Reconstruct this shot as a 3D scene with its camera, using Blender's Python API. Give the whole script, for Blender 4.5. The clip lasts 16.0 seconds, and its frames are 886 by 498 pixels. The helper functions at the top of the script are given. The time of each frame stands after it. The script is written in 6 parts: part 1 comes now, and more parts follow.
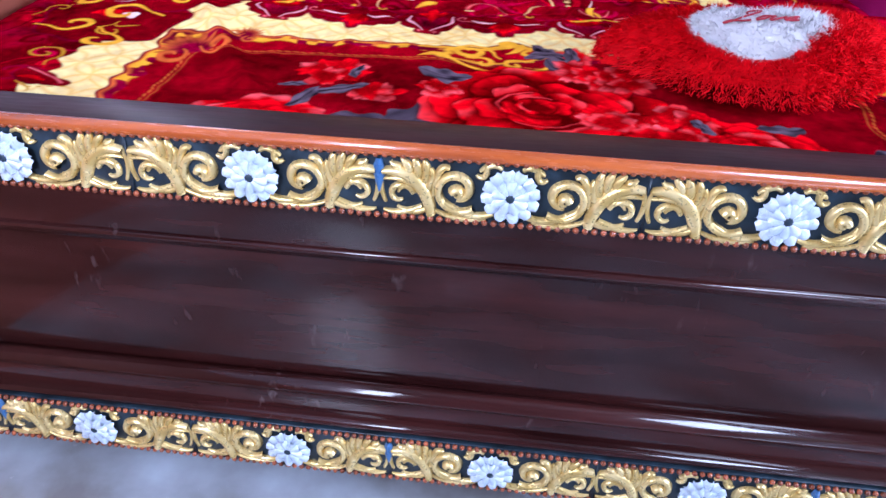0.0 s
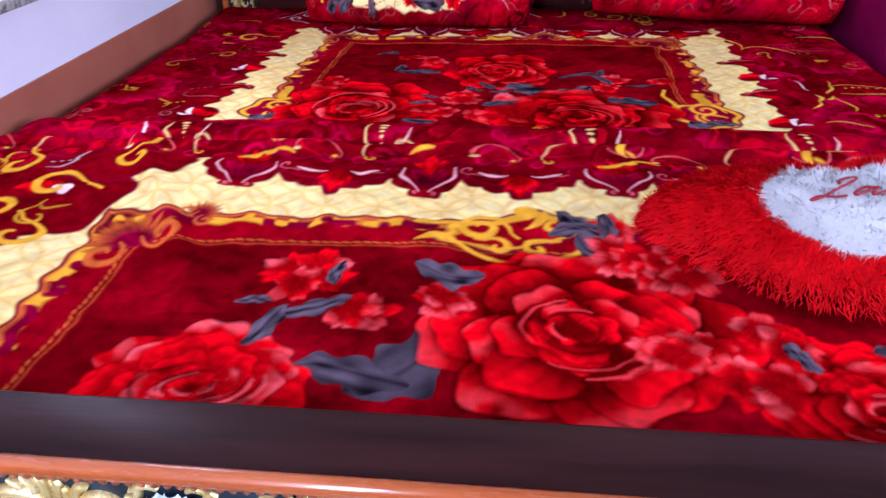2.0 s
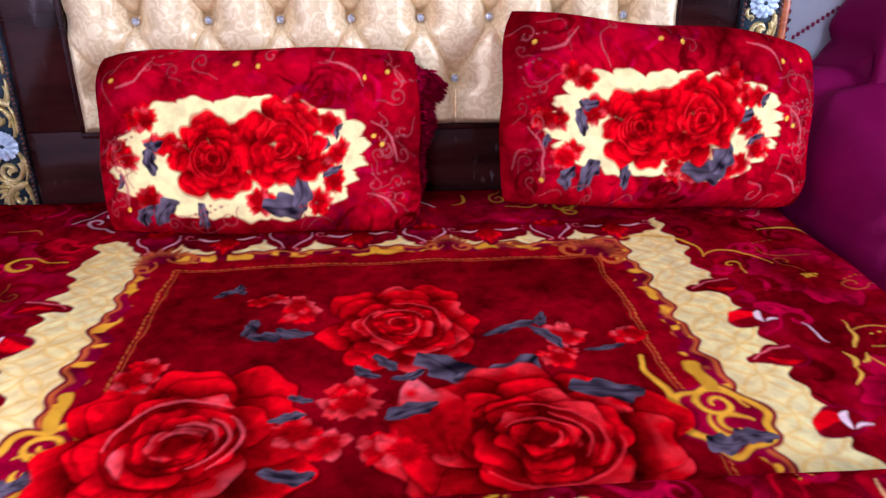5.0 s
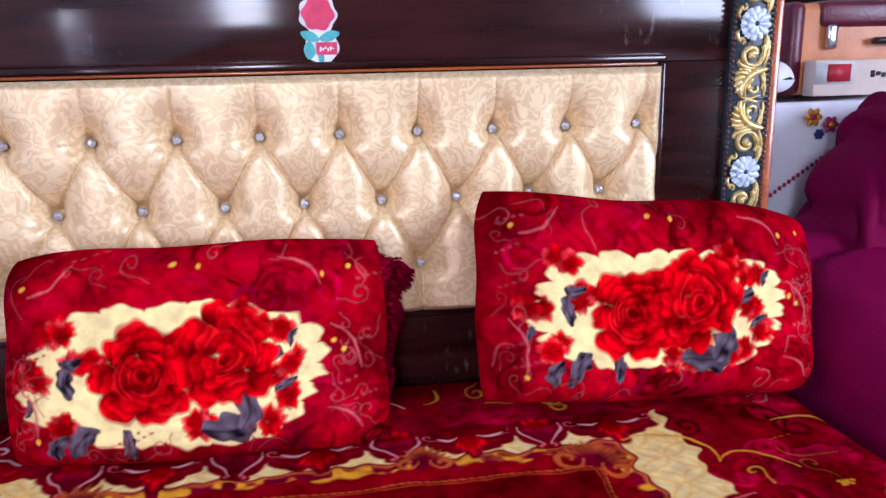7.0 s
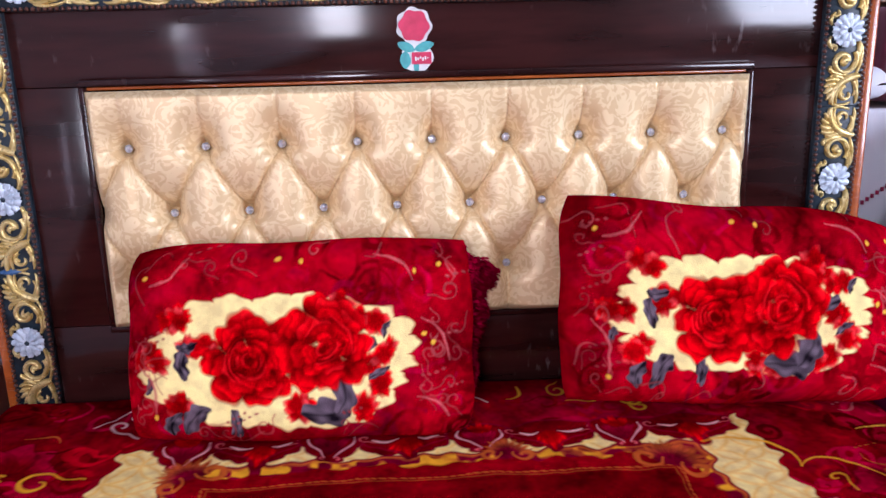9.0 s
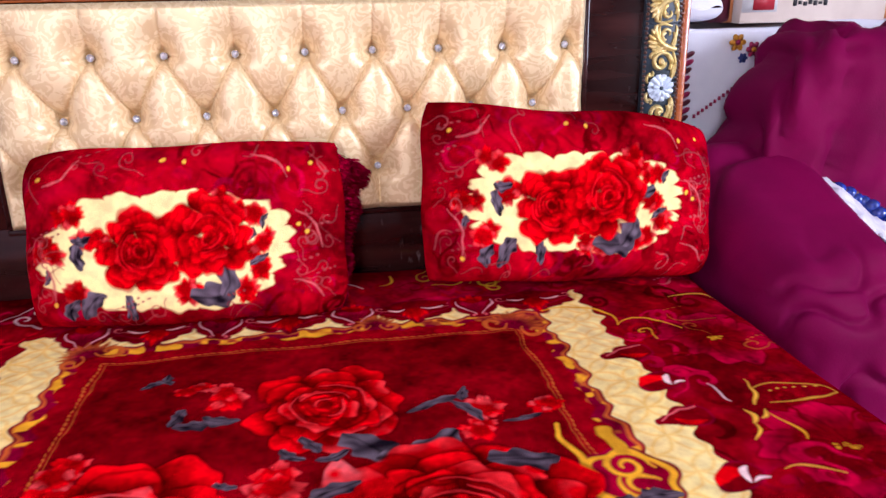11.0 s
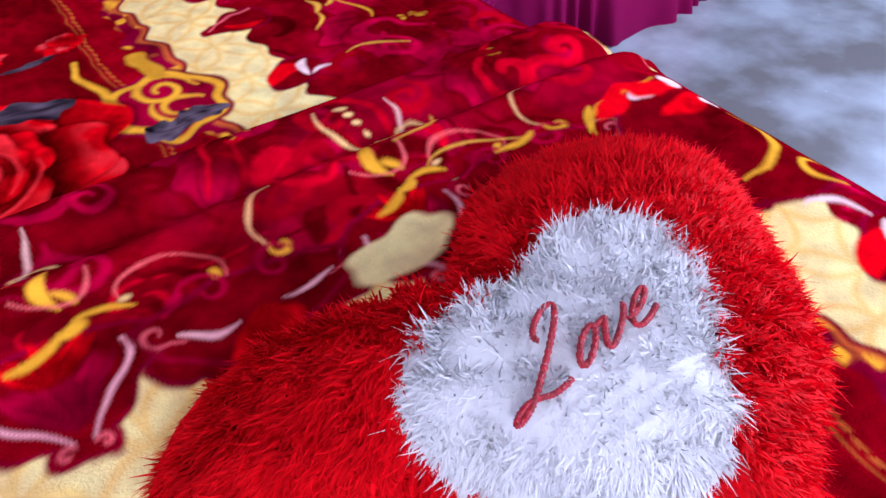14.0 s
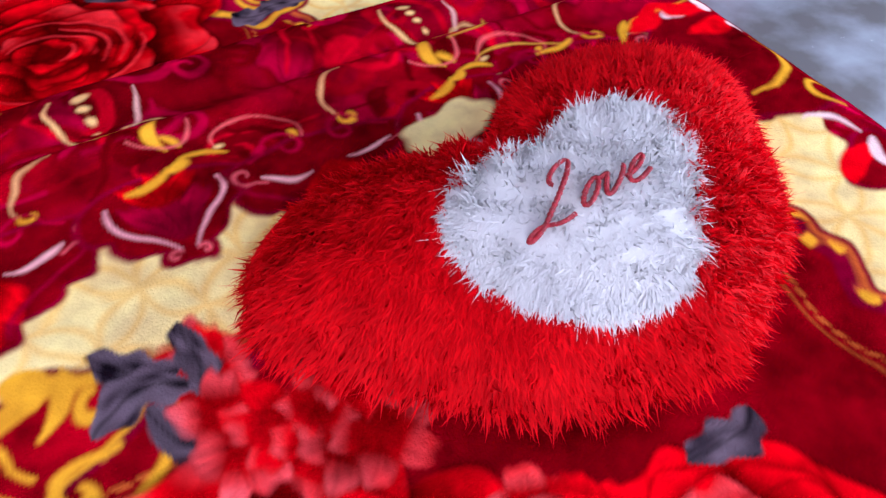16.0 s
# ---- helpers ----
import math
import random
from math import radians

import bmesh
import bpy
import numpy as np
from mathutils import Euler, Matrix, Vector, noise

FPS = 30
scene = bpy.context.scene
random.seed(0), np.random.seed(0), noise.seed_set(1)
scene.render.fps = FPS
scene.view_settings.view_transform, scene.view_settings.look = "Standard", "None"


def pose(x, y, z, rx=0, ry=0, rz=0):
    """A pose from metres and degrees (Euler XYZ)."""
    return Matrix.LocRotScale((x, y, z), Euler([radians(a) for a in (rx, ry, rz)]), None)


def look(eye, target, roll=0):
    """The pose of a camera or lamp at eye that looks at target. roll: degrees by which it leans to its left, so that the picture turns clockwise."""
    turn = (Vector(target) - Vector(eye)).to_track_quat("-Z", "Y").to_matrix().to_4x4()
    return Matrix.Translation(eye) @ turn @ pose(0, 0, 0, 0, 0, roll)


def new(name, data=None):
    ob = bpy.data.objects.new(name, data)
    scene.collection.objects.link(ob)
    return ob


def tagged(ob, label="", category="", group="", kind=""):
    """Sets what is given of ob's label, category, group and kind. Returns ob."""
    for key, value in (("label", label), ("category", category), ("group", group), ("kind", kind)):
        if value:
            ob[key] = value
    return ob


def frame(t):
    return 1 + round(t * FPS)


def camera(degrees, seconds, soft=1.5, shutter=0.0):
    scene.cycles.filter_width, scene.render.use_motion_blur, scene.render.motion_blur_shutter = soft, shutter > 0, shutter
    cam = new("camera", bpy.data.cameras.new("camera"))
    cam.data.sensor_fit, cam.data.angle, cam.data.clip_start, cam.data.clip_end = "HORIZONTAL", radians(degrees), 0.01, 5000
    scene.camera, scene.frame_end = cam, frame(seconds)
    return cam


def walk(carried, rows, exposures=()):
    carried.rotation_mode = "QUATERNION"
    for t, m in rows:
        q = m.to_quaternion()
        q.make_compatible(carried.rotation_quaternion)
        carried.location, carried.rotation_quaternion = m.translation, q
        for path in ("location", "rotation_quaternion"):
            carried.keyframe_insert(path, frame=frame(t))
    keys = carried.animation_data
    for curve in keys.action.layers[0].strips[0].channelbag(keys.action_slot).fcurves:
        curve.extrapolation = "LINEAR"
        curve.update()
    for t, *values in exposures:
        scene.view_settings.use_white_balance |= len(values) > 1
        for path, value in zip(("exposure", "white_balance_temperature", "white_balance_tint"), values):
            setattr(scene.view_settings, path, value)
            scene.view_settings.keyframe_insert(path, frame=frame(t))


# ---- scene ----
cam = camera(61.3, 16.0)
PATH = [
    (0, (0.153, -0.748, 0.962), (-0.021, 0.922, -0.123), 1.8),
    (0.5, (0.136, -0.703, 0.988), (-0.037, 0.972, -0.09), 1.2),
    (1, (0.128, -0.599, 0.995), (-0.066, 1.079, -0.074), 0.4),
    (1.5, (0.121, -0.479, 1.005), (-0.088, 1.21, -0.047), -0.2),
    (2, (0.111, -0.385, 1.041), (-0.088, 1.331, 0.032), -1.2),
    (2.5, (0.075, -0.267, 1.065), (-0.044, 1.48, 0.098), -1.5),
    (3, (0.028, -0.17, 1.081), (0.0, 1.596, 0.143), -1.6),
    (3.5, (0.013, -0.09, 1.088), (0.054, 1.689, 0.176), -1.2),
    (4, (0.019, 0.035, 1.102), (0.093, 1.822, 0.208), -0.9),
    (4.2, (0.026, 0.091, 1.103), (0.114, 1.883, 0.218), -0.7),
    (6.3, (0.034, 0.443, 1.163), (0.338, 2.31, 0.515), -0.5),
    (6.5, (0.028, 0.458, 1.159), (0.344, 2.337, 0.553), -0.7),
    (7, (0.023, 0.488, 1.168), (0.332, 2.404, 0.684), -1.3),
    (7.5, (0.017, 0.49, 1.173), (0.266, 2.429, 0.75), -1.6),
    (8, (0.004, 0.474, 1.173), (0.143, 2.43, 0.776), -1.7),
    (8.2, (-0.008, 0.471, 1.174), (0.098, 2.427, 0.769), -1.6),
    (10.5, (0.043, 0.268, 1.186), (0.215, 2.166, 0.581), -1.6),
    (11, (0.075, 0.219, 1.152), (0.384, 2.088, 0.511), -1.1),
    (11.5, (0.111, 0.191, 1.124), (0.533, 2.006, 0.399), -1.4),
    (12, (0.137, 0.179, 1.081), (0.668, 1.922, 0.255), -1.8),
    (12.5, (0.175, 0.179, 1.036), (0.812, 1.816, 0.08), -2.4),
    (13, (0.215, 0.193, 0.996), (0.949, 1.689, -0.11), -2.0),
    (13.5, (0.253, 0.221, 0.976), (1.058, 1.558, -0.275), -1.2),
    (14, (0.293, 0.273, 0.967), (1.139, 1.464, -0.398), -0.9),
    (14.5, (0.311, 0.302, 0.965), (1.173, 1.364, -0.494), -1.2),
    (15, (0.284, 0.298, 0.958), (1.121, 1.3, -0.557), -1.4),
    (15.5, (0.246, 0.267, 0.966), (1.044, 1.289, -0.556), -0.2),
    (16, (0.224, 0.173, 1.006), (0.925, 1.315, -0.478), 1.2),
]
walk(cam, [(t, look(eye, target, roll)) for t, eye, target, roll in PATH],
     exposures=((0.0, 0.22, 5450, 26), (1.5, 0.16, 5450, 26), (4.0, 0.14, 5500, 27), (7.0, -0.04, 5850, 26), (8.0, -0.16, 6050, 26), (11.0, 0.18, 6500, 29), (11.8, 0.34, 6300, 28), (12.5, 0.52, 5600, 29), (13.5, 0.34, 5550, 28), (15.0, 0.18, 6050, 23), (16.0, 0.16, 5900, 24)))

# ---- light ----
world = bpy.data.worlds.new("world")
scene.world = world
world.use_nodes = True
wn = world.node_tree.nodes
sky = wn.new("ShaderNodeTexSky")
sky.sky_type = 'NISHITA'
sky.sun_disc = False
sky.sun_elevation = radians(48)
sky.sun_rotation = radians(-10)
world.node_tree.links.new(sky.outputs[0], wn["Background"].inputs[0])
wn["Background"].inputs[1].default_value = 0.12
sun_data = bpy.data.lights.new("sun", 'SUN')
sun_data.energy, sun_data.angle, sun_data.color = 2.5, radians(0.5), (1.0, 0.95, 0.88)
sun = new("sun", sun_data)
sun.matrix_world = look((-1.4, 8, 9), (0, 0, 0))


def window_light(name, m, w, h, watts, colour):
    data = bpy.data.lights.new(name, 'AREA')
    data.shape, data.size, data.size_y, data.energy, data.color = 'RECTANGLE', w, h, watts, colour
    ob = new(name, data)
    ob.matrix_world = m
    return ob


X0, X1, Y0, Y1, H = -0.85, 3.60, -1.75, 2.75, 2.90
DAY = (0.86, 0.93, 1.0)
window_light("daylight_left", look((-0.94, 0.93, 1.05), (0.5, 0.90, 0.7)), 0.14, 0.55, 5.0, DAY)
window_light("daylight_back", look((-0.640, Y0 - 0.04, 1.65), (-0.1, 1.5, 0.8)), 0.42, 1.3, 60, (0.86, 0.94, 1.0))
window_light("daylight_door", look((X1 + 0.04, -0.85, 1.70), (0.4, 0.6, 0.3)), 1.5, 1.4, 195, (0.76, 0.88, 1.0))
scene.view_settings.exposure = 0.0

# ---- materials ----
MATS = {}


def srgb(r, g, b):
    def lin(c):
        c /= 255
        return c / 12.92 if c <= 0.04045 else ((c + 0.055) / 1.055) ** 2.4
    return (lin(r), lin(g), lin(b))


def material(name, colour=(0.5, 0.5, 0.5), dark=None, rough=0.5, metal=0.0, scale=8.0, stretch=(1, 1, 1), bump=0.1, bump_scale=60.0,
             attr="", sheen=0.0, coat=0.0, spec=0.5, spread=(0.35, 0.65), detail=6.0, vary=0.0, bump_distance=0.003, gloss_spread=0.12, thin=0.0, swirl=0.0):
    """A procedural surface: two colours mixed by noise (or a printed colour attribute), a finer noise for gloss and relief."""
    m = bpy.data.materials.new(name)
    m.use_nodes = True
    nt = m.node_tree
    N, L = nt.nodes, nt.links
    p = N["Principled BSDF"]
    tc = N.new("ShaderNodeTexCoord")
    mp = N.new("ShaderNodeMapping")
    mp.inputs["Scale"].default_value = stretch
    L.new(tc.outputs["Object"], mp.inputs[0])
    big = N.new("ShaderNodeTexNoise")
    big.inputs["Scale"].default_value, big.inputs["Detail"].default_value = scale, detail
    big.inputs["Distortion"].default_value = swirl
    L.new(mp.outputs[0], big.inputs[0])
    fine = N.new("ShaderNodeTexNoise")
    fine.inputs["Scale"].default_value, fine.inputs["Detail"].default_value = bump_scale, 4.0
    L.new(mp.outputs[0], fine.inputs[0])
    ramp = N.new("ShaderNodeValToRGB")
    ramp.color_ramp.elements[0].position, ramp.color_ramp.elements[1].position = spread
    dark = dark or tuple(c * 0.6 for c in colour)
    if attr:
        ramp.color_ramp.elements[0].color, ramp.color_ramp.elements[1].color = (*dark, 1), (1, 1, 1, 1)
        L.new(big.outputs["Fac"], ramp.inputs[0])
        a = N.new("ShaderNodeAttribute")
        a.attribute_name = attr
        mix = N.new("ShaderNodeMix")
        mix.data_type, mix.blend_type = 'RGBA', 'MULTIPLY'
        mix.inputs["Factor"].default_value = 1.0
        L.new(a.outputs["Color"], mix.inputs[6])
        L.new(ramp.outputs[0], mix.inputs[7])
        out = mix.outputs[2]
    else:
        ramp.color_ramp.elements[0].color, ramp.color_ramp.elements[1].color = (*dark, 1), (*colour, 1)
        L.new(big.outputs["Fac"], ramp.inputs[0])
        out = ramp.outputs[0]
    if vary:
        geo = N.new("ShaderNodeNewGeometry")
        hs = N.new("ShaderNodeHueSaturation")
        mr = N.new("ShaderNodeMapRange")
        mr.inputs["To Min"].default_value, mr.inputs["To Max"].default_value = 1 - vary, 1 + vary
        L.new(geo.outputs["Random Per Island"], mr.inputs[0])
        L.new(mr.outputs[0], hs.inputs["Value"])
        L.new(out, hs.inputs["Color"])
        out = hs.outputs[0]
    L.new(out, p.inputs["Base Color"])
    rr = N.new("ShaderNodeMapRange")
    rr.inputs["To Min"].default_value, rr.inputs["To Max"].default_value = max(0.02, rough - gloss_spread), min(1, rough + gloss_spread)
    L.new(fine.outputs["Fac"], rr.inputs[0])
    L.new(rr.outputs[0], p.inputs["Roughness"])
    p.inputs["Metallic"].default_value = metal
    p.inputs["Specular IOR Level"].default_value = spec
    p.inputs["Sheen Weight"].default_value = sheen
    p.inputs["Sheen Roughness"].default_value = 0.4
    p.inputs["Coat Weight"].default_value = coat
    p.inputs["Coat Roughness"].default_value = 0.06
    if bump:
        b = N.new("ShaderNodeBump")
        b.inputs["Strength"].default_value, b.inputs["Distance"].default_value = bump, bump_distance
        L.new(fine.outputs["Fac"], b.inputs["Height"])
        L.new(b.outputs[0], p.inputs["Normal"])
    if thin:
        # thin fibres let some light through
        tr = N.new("ShaderNodeBsdfTranslucent")
        mx = N.new("ShaderNodeMixShader")
        mx.inputs[0].default_value = thin
        L.new(out, tr.inputs[0])
        L.new(p.outputs[0], mx.inputs[1])
        L.new(tr.outputs[0], mx.inputs[2])
        L.new(mx.outputs[0], N["Material Output"].inputs[0])
    MATS[name] = m
    return m


wood = material("dark_wood", (0.038, 0.0095, 0.0085), (0.014, 0.0032, 0.0030), 0.12, scale=5, stretch=(0.7, 5, 5), bump=0.04, bump_scale=9, coat=0.0, spec=0.36, gloss_spread=0.04)
# dust, smears and fine scratches on the varnish
N, L = wood.node_tree.nodes, wood.node_tree.links
tc = N.new("ShaderNodeTexCoord")
masks = []
for sc, st, lo, hi in ((9, (1, 1, 1), 0.56, 0.80), (70, (1, 1, 0.35), 0.60, 0.72)):
    mp, nn, mr = N.new("ShaderNodeMapping"), N.new("ShaderNodeTexNoise"), N.new("ShaderNodeMapRange")
    mp.inputs["Scale"].default_value = st
    nn.inputs["Scale"].default_value, nn.inputs["Detail"].default_value = sc, 5.0
    mr.inputs["From Min"].default_value, mr.inputs["From Max"].default_value = lo, hi
    L.new(tc.outputs["Object"], mp.inputs[0])
    L.new(mp.outputs[0], nn.inputs[0])
    L.new(nn.outputs["Fac"], mr.inputs[0])
    masks.append(mr)
mul = N.new("ShaderNodeMath")
mul.operation = 'MULTIPLY'
L.new(masks[0].outputs[0], mul.inputs[0])
L.new(masks[1].outputs[0], mul.inputs[1])
mix = N.new("ShaderNodeMix")
mix.data_type = 'RGBA'
src = N["Principled BSDF"].inputs["Base Color"].links[0].from_socket
L.new(mul.outputs[0], mix.inputs["Factor"])
L.new(src, mix.inputs[6])
mix.inputs[7].default_value = (0.16, 0.12, 0.12, 1)
L.new(mix.outputs[2], N["Principled BSDF"].inputs["Base Color"])
orange_wood = material("orange_varnish", (0.50, 0.115, 0.022), (0.33, 0.065, 0.012), 0.25, scale=10, stretch=(0.5, 4, 4), bump=0.05, coat=0.3)
carve_ground = material("carving_ground", (0.020, 0.036, 0.052), (0.007, 0.011, 0.015), 0.36, scale=30, bump=0.15, bump_scale=120, spec=0.3)
bead_dark = material("brown_bead_paint", (0.13, 0.040, 0.022), (0.05, 0.016, 0.010), 0.35, scale=160, bump=0.1, vary=0.25)
muted = material("muted_wall_paint", (0.17, 0.155, 0.155), (0.13, 0.12, 0.12), 0.7, scale=2.2, bump=0.3, bump_scale=14)
gold = material("gold_paint", (0.78, 0.61, 0.28), (0.54, 0.37, 0.11), 0.30, metal=0.5, scale=45, bump=0.2, bump_scale=200)
flower_paint = material("silver_white_paint", (0.64, 0.72, 0.80), (0.42, 0.50, 0.60), 0.30, metal=0.15, scale=60, bump=0.2, bump_scale=160)
bead_paint = material("copper_bead_paint", (0.36, 0.085, 0.03), (0.14, 0.035, 0.015), 0.3, scale=160, bump=0.1, vary=0.25)
plaster = material("white_plaster", (0.72, 0.68, 0.76), (0.62, 0.58, 0.67), 0.7, scale=2.2, bump=0.35, bump_scale=14, bump_distance=0.006)
dado = material("brown_dado_paint", (0.40, 0.125, 0.075), (0.30, 0.085, 0.05), 0.45, scale=3, bump=0.25, bump_scale=18)
plain_ceiling = material("ceiling_paint", (0.44, 0.42, 0.41), (0.38, 0.36, 0.35), 0.8, scale=2, bump=0.1)
satin = material("cream_satin", (0.86, 0.66, 0.385), (0.75, 0.53, 0.28), 0.42, metal=0.22, scale=26, bump=0.05, bump_scale=90, spread=(0.48, 0.53), detail=1.5, swirl=4.0, spec=0.6)
crystal = material("crystal_button_glass", (0.75, 0.80, 0.92), (0.35, 0.40, 0.52), 0.08, metal=0.6, scale=220, bump=0.9, bump_scale=260)
plush = material("printed_plush", dark=(0.80, 0.74, 0.78), rough=0.9, attr="print", scale=38, bump=0.5, bump_scale=420, spec=0.0, bump_distance=0.002)
maroon_cloth = material("maroon_cover_cloth", (0.185, 0.002, 0.048), (0.130, 0.001, 0.034), 0.62, scale=5, bump=0.2, bump_scale=240, spec=0.04)
red_fur = material("red_fur", (0.86, 0.004, 0.008), (0.70, 0.001, 0.004), 0.6, scale=40, bump=0, vary=0.2, spec=0.06, thin=0.3)
white_fur = material("white_fur", (0.84, 0.82, 0.82), (0.77, 0.75, 0.76), 0.65, scale=40, bump=0, vary=0.04, spec=0.05, thin=0.22)
red_thread = material("red_embroidery_thread", (0.44, 0.002, 0.016), (0.22, 0.001, 0.008), 0.5, scale=300, bump=0.8, bump_scale=500)
white_cotton = material("white_cotton", (0.80, 0.80, 0.86), (0.70, 0.70, 0.78), 0.8, scale=8, bump=0.3, bump_scale=300)
red_floss = material("magenta_floss", (0.42, 0.01, 0.09), rough=0.6, scale=120, bump=0.4)
blue_floss = material("blue_floss", (0.02, 0.04, 0.20), rough=0.6, scale=120, bump=0.4)
orange_floss = material("orange_floss", (0.75, 0.30, 0.02), rough=0.6, scale=120, bump=0.4)
case_orange = material("orange_leatherette", (0.66, 0.24, 0.09), (0.56, 0.19, 0.07), 0.42, scale=18, bump=0.3, bump_scale=160)
case_maroon = material("maroon_leatherette", (0.13, 0.012, 0.032), (0.09, 0.008, 0.02), 0.35, scale=18, bump=0.3, bump_scale=160)
chrome = material("chrome", (0.75, 0.75, 0.74), (0.6, 0.6, 0.6), 0.18, metal=1.0, bump=0)
card = material("pale_cardboard", (0.66, 0.55, 0.47), (0.58, 0.47, 0.4), 0.7, scale=12, bump=0.1)
red_print = material("red_print", (0.60, 0.02, 0.04), rough=0.5, bump=0)
white_print = material("white_print", (0.85, 0.85, 0.85), rough=0.5, bump=0)
teal_print = material("teal_print", (0.05, 0.42, 0.42), (0.03, 0.30, 0.31), rough=0.45, scale=60, bump=0)
pink_print = material("crimson_print", (0.70, 0.02, 0.10), (0.52, 0.008, 0.06), rough=0.45, scale=40, bump=0)
black_ink = material("black_ink", (0.02, 0.02, 0.025), rough=0.5, bump=0)
granite = material("grey_granite", (0.42, 0.41, 0.38), (0.10, 0.10, 0.10), 0.25, scale=70, bump=0.05)
alu = material("white_aluminium", (0.78, 0.78, 0.80), (0.7, 0.7, 0.72), 0.35, metal=0.3, bump=0)
cap_wood = material("worn_dark_wood", (0.036, 0.0100, 0.0090), (0.018, 0.0048, 0.0045), 0.40, scale=6, stretch=(0.7, 5, 5), bump=0.05, bump_scale=40, spec=0.12)
black_wood = material("blue_black_lacquer", (0.012, 0.012, 0.02), (0.006, 0.006, 0.01), 0.25, scale=6, bump=0.05, coat=0.3)
blue_glass = material("blue_bead_glass", (0.01, 0.05, 0.42), (0.005, 0.015, 0.12), 0.12, scale=60, bump=0.0, coat=0.5)
brown_glass = material("brown_bead_glass", (0.16, 0.09, 0.06), (0.05, 0.03, 0.02), 0.2, scale=60, bump=0.0)
gauze = material("white_gauze", (0.72, 0.70, 0.78), (0.60, 0.58, 0.68), 0.55, scale=50, bump=0.6, bump_scale=180)

floor_mat = material("polished_marble_floor", (0.42, 0.47, 0.53), (0.17, 0.165, 0.165), 0.22, scale=3.2, bump=0.03, bump_scale=40, coat=0.2, spread=(0.38, 0.62), detail=10.0)


# ---- mesh helpers ----
def obj(name, bm, mat, parent=None, smooth=True):
    me = bpy.data.meshes.new(name)
    bm.to_mesh(me)
    bm.free()
    me.materials.append(mat)
    if smooth:
        me.shade_smooth()
    ob = new(name, me)
    if parent:
        ob.parent = parent
    return ob


def part(name, bm, mat, parent, label="", smooth=True):
    ob = obj(name, bm, mat, parent, smooth)
    return tagged(ob, label=label) if label else ob


def empty(name, loc=(0, 0, 0)):
    e = new(name)
    e.location = loc
    e.empty_display_size = 0.1
    return e


def raw(name, verts, faces, mat, parent=None, smooth=True, colours=None):
    """A mesh straight from arrays; colours: one printed colour a vertex."""
    verts, faces = np.asarray(verts, np.float32), np.asarray(faces, np.int32)
    me = bpy.data.meshes.new(name)
    k = faces.shape[1]
    me.vertices.add(len(verts))
    me.vertices.foreach_set("co", verts.ravel())
    me.loops.add(faces.size)
    me.loops.foreach_set("vertex_index", faces.ravel())
    me.polygons.add(len(faces))
    me.polygons.foreach_set("loop_start", np.arange(0, faces.size, k, dtype=np.int32))
    me.update(calc_edges=True)
    if colours is not None:
        a = me.color_attributes.new("print", 'FLOAT_COLOR', 'POINT')
        a.data.foreach_set("color", np.c_[colours, np.ones(len(verts))].astype(np.float32).ravel())
    me.materials.append(mat)
    if smooth:
        me.shade_smooth()
    ob = new(name, me)
    if parent:
        ob.parent = parent
    return ob


def grid_faces(n, m, start=0):
    i = np.arange(n * m).reshape(n, m) + start
    return np.stack([i[:-1, :-1], i[:-1, 1:], i[1:, 1:], i[1:, :-1]], -1).reshape(-1, 4)


def box(bm, lo, hi, bevel=0.0, seg=2):
    c = [(a + b) / 2 for a, b in zip(lo, hi)]
    s = [abs(b - a) for a, b in zip(lo, hi)]
    r = bmesh.ops.create_cube(bm, size=1, matrix=Matrix.Translation(c) @ Matrix.Diagonal((*s, 1)))
    if bevel:
        edges = list({e for v in r["verts"] for e in v.link_edges})
        bmesh.ops.bevel(bm, geom=edges, offset=bevel, segments=seg, affect='EDGES', profile=0.5)
    return bm


def boxes(*args, bevel=0.0):
    bm = bmesh.new()
    for lo, hi in args:
        box(bm, lo, hi, bevel)
    return bm


def profile_x(points, x0, x1):
    """A moulding: a closed outline of (y, z) points drawn along x."""
    bm = bmesh.new()
    a = [bm.verts.new((x0, y, z)) for y, z in points]
    b = [bm.verts.new((x1, y, z)) for y, z in points]
    n = len(points)
    for i in range(n):
        bm.faces.new((a[i], a[(i + 1) % n], b[(i + 1) % n], b[i]))
    bm.faces.new(a[::-1])
    bm.faces.new(b)
    bmesh.ops.recalc_face_normals(bm, faces=bm.faces)
    return bm


def ribbon(bm, pts, widths, height, base=0.0, rings=5):
    """A carved stem: a rounded ridge over a plane curve, x and z in the plane, standing out towards -y."""
    pts = np.asarray(pts, float)
    d = np.gradient(pts, axis=0)
    d /= np.linalg.norm(d, axis=1)[:, None] + 1e-9
    side = np.c_[-d[:, 1], d[:, 0]]
    rows = []
    for p, s, w in zip(pts, side, widths):
        row = []
        for k in range(rings):
            a = math.pi * k / (rings - 1)
            q = p + s * math.cos(a) * w / 2
            row.append(bm.verts.new((q[0], base - math.sin(a) * height * min(1, 0.35 + w / 0.012), q[1])))
        rows.append(row)
    for r0, r1 in zip(rows, rows[1:]):
        for k in range(rings - 1):
            bm.faces.new((r0[k], r0[k + 1], r1[k + 1], r1[k]))


def arc(cx, cz, r0, r1, a0, a1, n=22):
    t = np.linspace(0, 1, n)
    a, r = np.radians(a0 + (a1 - a0) * t), r0 + (r1 - r0) * t
    return np.c_[cx + r * np.cos(a), cz + r * np.sin(a)]


